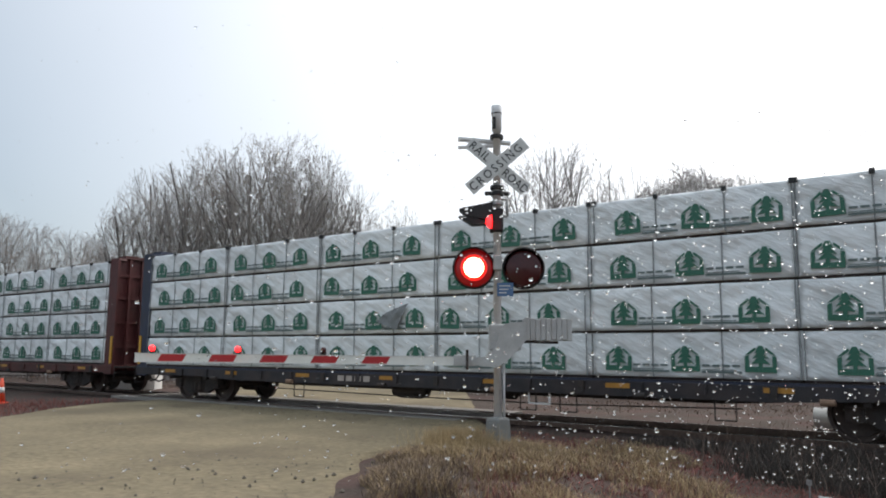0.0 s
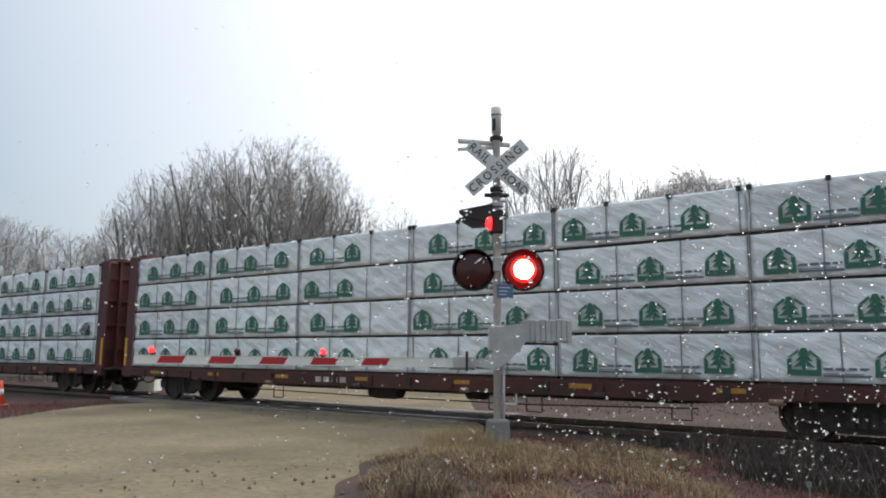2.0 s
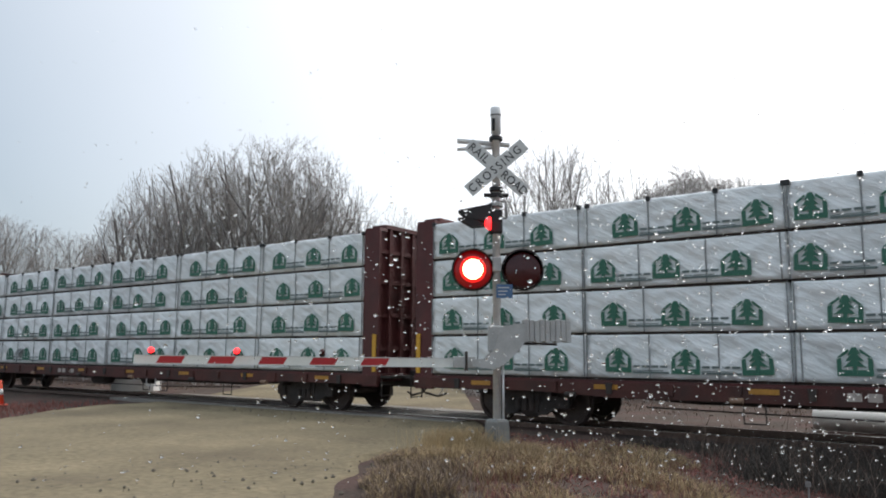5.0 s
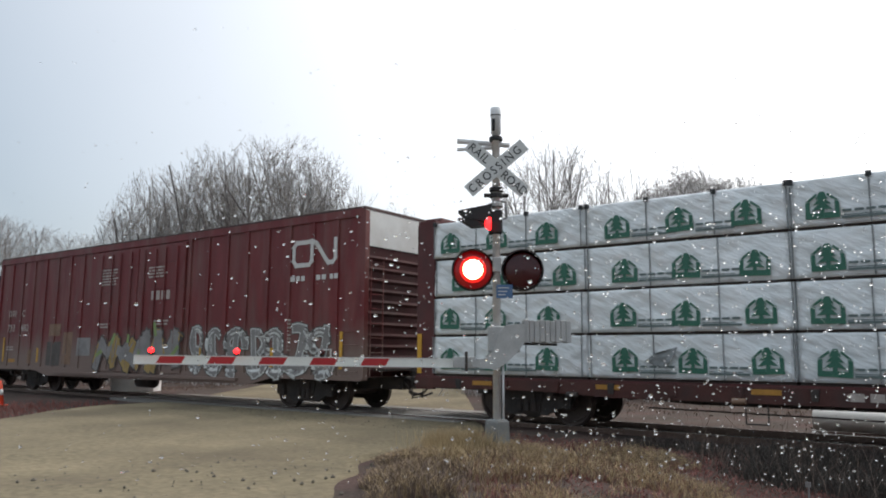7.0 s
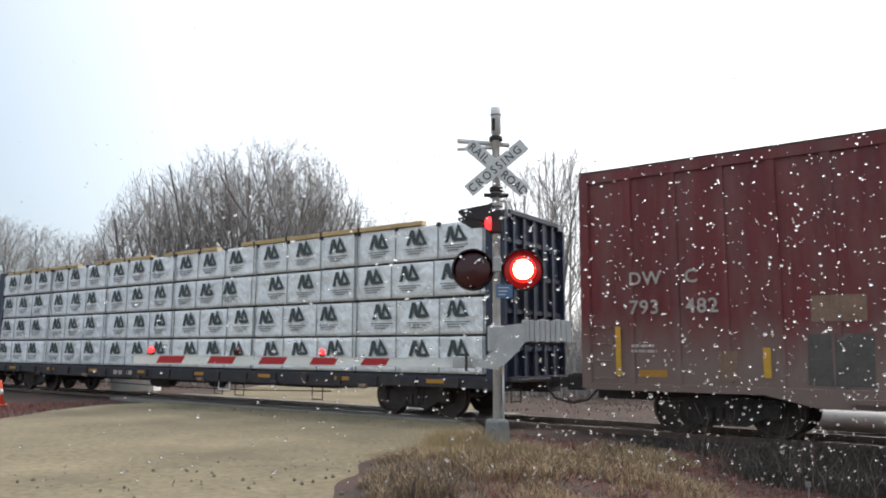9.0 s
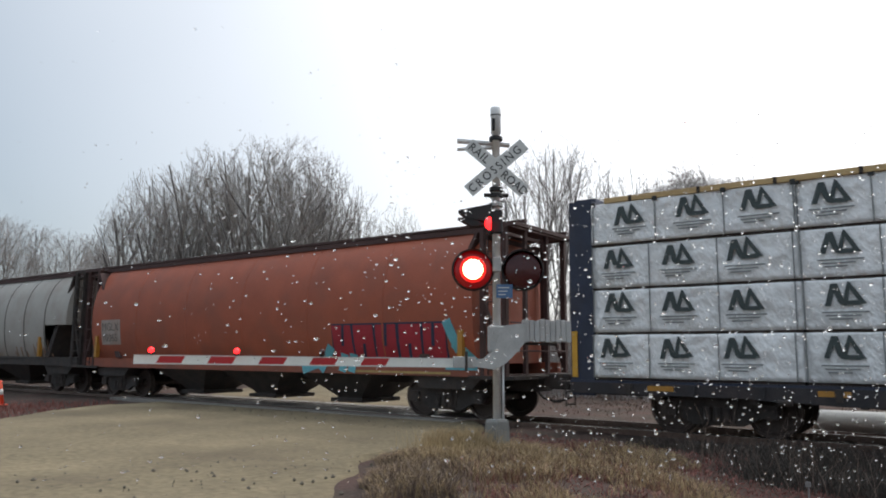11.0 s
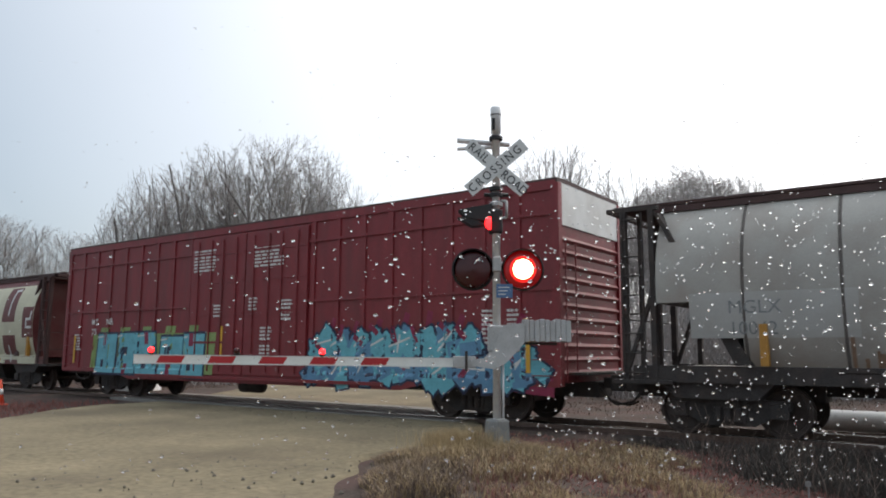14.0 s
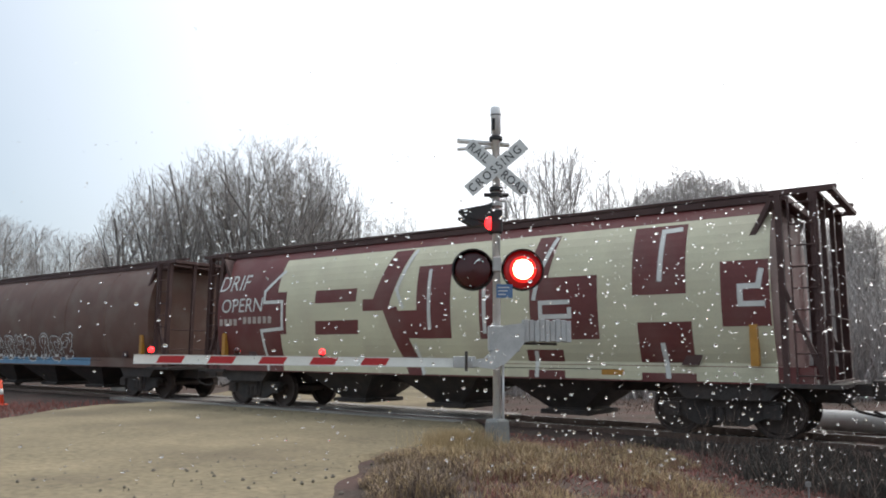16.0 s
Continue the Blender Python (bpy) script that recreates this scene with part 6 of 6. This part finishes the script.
for i in range(46):
    x = rnd.uniform(-5.5, 7.6)
    patch(bm, on_hull(at_grey, 0.006), x, x + rnd.uniform(0.03, 0.14), 1.24, 1.24 + rnd.uniform(0.1, 0.55) * rnd.random() + 0.1, 0.15)
tagged(part("rust_stain", bm, M["rust"], hop_grey, "rust-brown streaks above the sill"), kind="stuff")
# maroon hopper under cream block shapes
pc = on_hull(at_cream, 0.006)
field = bmesh.new()
patch(field, pc, -4.85, 7.30, 0.97, 3.88, 0.16)
part("graffiti_field", field, M["g_cream"], hop_cream, "cream sprayed field")
p2 = on_hull(at_cream, 0.011)
for x0, x1, z0, z1, k in ((-3.45, -2.05, 2.66, 2.98, 0.05), (-3.45, -2.0, 1.88, 2.22, 0.05), (-1.55, -1.0, 2.6, 3.84, 0.4), (-1.84, -1.0, 2.42, 2.7, 0.0), (-0.55, -0.10, 0.96, 2.5, -0.45), (-0.95, -0.1, 1.77, 2.40, 0.0),
                          (-0.21, 0.73, 1.76, 3.40, 0.0), (1.47, 1.96, 1.74, 3.35, 0.0), (2.70, 4.18, 1.72, 2.95, 0.0), (2.62, 3.10, 2.90, 3.82, 0.22), (2.56, 3.38, 0.96, 1.52, 0.0),
                          (4.88, 5.88, 2.52, 3.82, 0.0), (4.95, 5.95, 0.96, 2.02, 0.0), (6.48, 7.28, 1.92, 3.05, 0.0), (-5.1, -4.5, 1.9, 3.0, 0.0), (-5.0, -4.72, 0.96, 1.9, 0.0)):
    part("graffiti_counter", patch(bmesh.new(), p2, x0, x1, z0, z1, 0.14, k), M["maroon"], hop_cream, "maroon counter between the cream shapes")
p3 = on_hull(at_cream, 0.016)
for p in ([(-4.75, 3.55), (-5.35, 3.05), (-5.35, 2.75), (-4.65, 2.75), (-4.65, 2.05), (-5.45, 2.0), (-5.3, 1.0)], [(-0.42, 3.8), (-0.80, 2.9), (-0.62, 2.48)], [(-0.30, 1.6), (-0.12, 1.0)], [(0.14, 2.0), (0.14, 3.27)], [(1.60, 1.9), (1.60, 3.2)],
          [(3.55, 2.45), (2.94, 2.45), (2.94, 2.17), (3.58, 2.17), (3.58, 2.3)], [(3.22, 3.75), (2.90, 3.0), (2.80, 2.55)], [(2.75, 1.02), (2.78, 1.45)],
          [(5.4, 2.8), (5.45, 3.7), (5.75, 3.72)], [(5.45, 1.05), (5.4, 1.6)], [(7.15, 2.85), (7.1, 2.6), (6.8, 2.6), (6.8, 2.3), (7.15, 2.3)]):
    part("graffiti_line", stroke(bmesh.new(), p, 0.09, p3, 0.1), M["g_white"], hop_cream, "white sprayed outline")
letters_on("DRIF", 0.62, on_hull(at_cream, 0.012), -7.35, 3.12, M["g_white"], hop_cream, 0.1)
letters_on("OPERN", 0.54, on_hull(at_cream, 0.012), -7.15, 2.52, M["g_white"], hop_cream, 0.1)
for i in range(10):
    x, z = (-7.2 + 0.2 * i, 2.16) if i < 4 else (-6.2 + 0.2 * (i - 4), 2.20)
    part("owner_mark", patch(bmesh.new(), on_hull(at_cream, 0.012), x, x + 0.135, z, z + 0.18, 0.1), M["lettering_old"], hop_cream, "faded owner's mark")
part("label_patch", patch(bmesh.new(), on_hull(at_cream, 0.012), 4.15, 4.6, 1.05, 1.15, 0.2), M["ochre"], hop_cream, "ochre reflective patch")
bubble_letters(hop_brown, lambda o: on_hull(at_brown, o), -3.0, 3.1, 1.12, 2.0, 7, 61, M["g_white"], M["brown"], M["roofdark"])
part("graffiti_band", patch(bmesh.new(), on_hull(at_brown, 0.003), -3.0, 4.0, 0.98, 1.22, 0.2), M["g_blue"], hop_brown, "dull blue sprayed band")

# boards lying along the top edge of the black-printed stacks
for x0, L, dz in ((-10.9, 5.2, 0.0), (-4.6, 3.3, 0.0), (3.1, 6.4, 0.02), (-0.6, 2.6, 0.0)):
    u, z = -129.70 + x0 + L / 2, DECK + 0.05 + 0.853 * 3 + 0.825 + dz
    bd = thing("board", "fresh yellow board lying along the top of the stack", "board", "boards on the stack", pose(u, YC - 1.38, z))
    part("plank", bx(-L / 2, L / 2, -0.06, 0.12, -0.03, 0.075, bevel=0.006), M["wood"], bd)
    for k in range(int(L / 1.3)):
        part("cleat", bx(-L / 2 + 0.5 + 1.3 * k, -L / 2 + 0.56 + 1.3 * k, -0.066, 0.126, -0.036, 0.081), M["dunnage"], bd)
    moving.append((bd, u, YC - 1.38, z))

# torn sheets of wrapping
for u, k, tier, x, s in ((-59.41, 2, 1, 0.4, 1.0), (-59.41, 5, 1, 1.2, 0.9), (-83.93, 1, 0, -0.4, 0.8), (-9.92, 2, 1, 0.6, 1.2)):
    bm = bmesh.new()
    bmesh.ops.create_grid(bm, x_segments=8, y_segments=8, size=0.5)
    for q in bm.verts:
        a, b = q.co.x, q.co.y
        q.co = (x + s * (0.55 * a + 0.25 * b), -0.03 - 0.09 * abs(noise.noise((a * 3, b * 3, u))) - 0.06 * (0.5 - b) * (a + 0.5), 0.38 + s * 0.62 * b * (0.55 + 0.5 * a))
    part("torn_flap", bm, M["strap"], STACKS[round(u), tier, k], "torn grey flap of the wrap", True)

# ---------------------------------------------------------------- small things beside the track


def make_small():
    tank = thing("steel_pipe", "pale steel pipe lying beyond the track", "pipe", at=pose(1.2, YC + 2.45, 0.12))
    part("shell", lathe(bmesh.new(), [(0.19, -4.2), (0.21, -4.2), (0.21, 4.2), (0.19, 4.2)], "x", 24), M["pipe"], tank, "", True)
    for x in (-2.5, 0.2, 2.6):
        part("saddle", bx(x - 0.06, x + 0.06, -0.24, 0.24, -0.34, -0.12), M["concrete"], tank)
    cab = thing("equipment_case", "low white equipment case on the far side of the track", "equipment case", at=pose(-27.1, 16.9, -0.1, 0, 0, 36))
    part("case_body", bx(-0.83, 0.83, -0.4, 0.4, 0.0, 0.62, bevel=0.02), M["white"], cab)
    part("lid", bx(-0.87, 0.87, -0.44, 0.44, 0.62, 0.68, bevel=0.01), M["white"], cab)
    cone = thing("traffic_cone", "orange and white traffic cone at the road edge", "traffic cone", at=pose(-22.6, 9.9, -0.08))
    part("cone_base", bx(-0.18, 0.18, -0.18, 0.18, 0.0, 0.04, bevel=0.01), M["cone"], cone)
    part("cone_body", lathe(bmesh.new(), [(0.13, 0.04), (0.035, 0.70), (0.0, 0.71)], "z", 18), M["cone"], cone, "", True)
    part("sleeve", lathe(bmesh.new(), [(0.098, 0.30), (0.075, 0.46)], "z", 18), M["white"], cone, "white reflective sleeve", True)
    hose = thing("cable", "pale cable lying on the soil by the ditch", "cable", at=pose(0, 0, 0))
    pts = [Vector((-1.75 + 0.22 * i, 10.0 + 0.10 * math.sin(i * 0.7) - 0.03 * i, ground_z(-1.75 + 0.22 * i, 10.0 + 0.10 * math.sin(i * 0.7) - 0.03 * i) + 0.10)) for i in range(14)]
    part("sheath", pipe(bmesh.new(), pts, 0.014, 6), M["pipe"], hose, "", True)
    wire = thing("route_marker", "thin pale marker stake in the ditch", "marker stake", at=pose(-1.75, 9.5, ground_z(-1.75, 9.5)))
    part("stake", bx(-0.008, 0.008, -0.006, 0.006, -0.1, 0.36), M["g_silver"], wire)
    part("tag", bx(-0.03, 0.03, -0.012, -0.006, 0.30, 0.36), M["g_silver"], wire)


make_small()


def make_stones():
    rnd = random.Random(12)
    v, f = [], []
    for _ in range(1500):
        s, lat = rnd.uniform(6.5, 20), rnd.uniform(-10, -0.5)
        if lat > road_edges(s)[1]:
            continue
        p = FWD * s + SIDE * lat
        r = rnd.choice((0.010, 0.014, 0.02, 0.03)) * rnd.uniform(0.7, 1.2)
        k = len(v)
        z = -0.02
        for d in ((1, 0, 0), (-1, 0, 0), (0, 1, 0), (0, -1, 0), (0, 0, 0.8), (0, 0, -0.8)):
            v.append((p.x + d[0] * r * rnd.uniform(0.7, 1.3), p.y + d[1] * r * rnd.uniform(0.7, 1.3), z + d[2] * r))
        for a, b, c in ((0, 2, 4), (2, 1, 4), (1, 3, 4), (3, 0, 4), (2, 0, 5), (1, 2, 5), (3, 1, 5), (0, 3, 5)):
            f.append((k + a, k + b, k + c))
    me = bpy.data.meshes.new("loose_stones")
    me.from_pydata(v, [], f)
    me.materials.append(M["stone"])
    tagged(new("loose_stones", me), "small loose stones on the gravel road", "stones", kind="stuff")


make_stones()


def make_drops():
    """Rain beads that cling to the windscreen, half a metre before the eye."""
    rnd = random.Random(99)
    up = Vector((0, 0, 1))
    base = bmesh.new()
    bmesh.ops.create_icosphere(base, subdivisions=2, radius=1.0)
    ico_v = [x.co.copy() for x in base.verts]
    ico_f = [[x.index for x in q.verts] for q in base.faces]
    base.free()
    v, f = [], []
    for _ in range(4600):
        px, py = rnd.uniform(-784, 784), rnd.uniform(-430, 400)
        dense = 0.16 + 0.84 * smooth(-620, 420, px) * smooth(-330, -60, py)
        if py < -120 and px < 300:
            dense *= 0.5
        if rnd.random() > dense:
            continue
        d = 0.62 - 0.10 * py / 430
        c = Vector(EYE) + (FWD * math.cos(radians(8)) + up * math.sin(radians(8)) + SIDE * (px / 1313) - up * (py / 1313)) * d
        r = 0.00056 * min(2.3, rnd.lognormvariate(0.0, 0.42))
        ax, az = rnd.uniform(0.7, 1.7), rnd.uniform(0.65, 1.2)
        k = len(v)
        for q in ico_v:
            v.append(c + SIDE * (q.x * r * ax) + FWD * (q.y * r * 0.55) + up * (q.z * r * az))
        f += [[k + i for i in t] for t in ico_f]
    me = bpy.data.meshes.new("raindrops")
    me.from_pydata(v, [], f)
    me.materials.append(M["water"])
    for q in me.polygons:
        q.use_smooth = True
    tagged(new("raindrops", me), "clear rain drops clinging to the windscreen", "rain drops", kind="stuff")


make_drops()

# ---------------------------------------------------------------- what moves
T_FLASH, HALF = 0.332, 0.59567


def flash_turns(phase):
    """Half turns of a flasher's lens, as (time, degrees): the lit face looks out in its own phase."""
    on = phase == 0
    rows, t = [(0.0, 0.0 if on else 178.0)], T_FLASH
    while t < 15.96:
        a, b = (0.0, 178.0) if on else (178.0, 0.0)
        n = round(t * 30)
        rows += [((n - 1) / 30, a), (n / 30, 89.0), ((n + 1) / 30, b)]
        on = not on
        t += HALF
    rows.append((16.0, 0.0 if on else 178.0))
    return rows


def motions():
    for ob, u, y, z in moving:
        walk(ob, [(t, pose(u + travelled(t), y, z)) for t in TIMES])
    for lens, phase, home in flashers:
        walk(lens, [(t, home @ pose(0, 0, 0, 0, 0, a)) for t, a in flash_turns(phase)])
    for ax in axles:
        home = ax.matrix_basis.copy()
        x, y, z = home.translation
        walk(ax, [(i / 30, pose(x, y, z, 0, math.degrees(travelled(i / 30) / R_WHEEL), 0)) for i in range(481)])


motions()
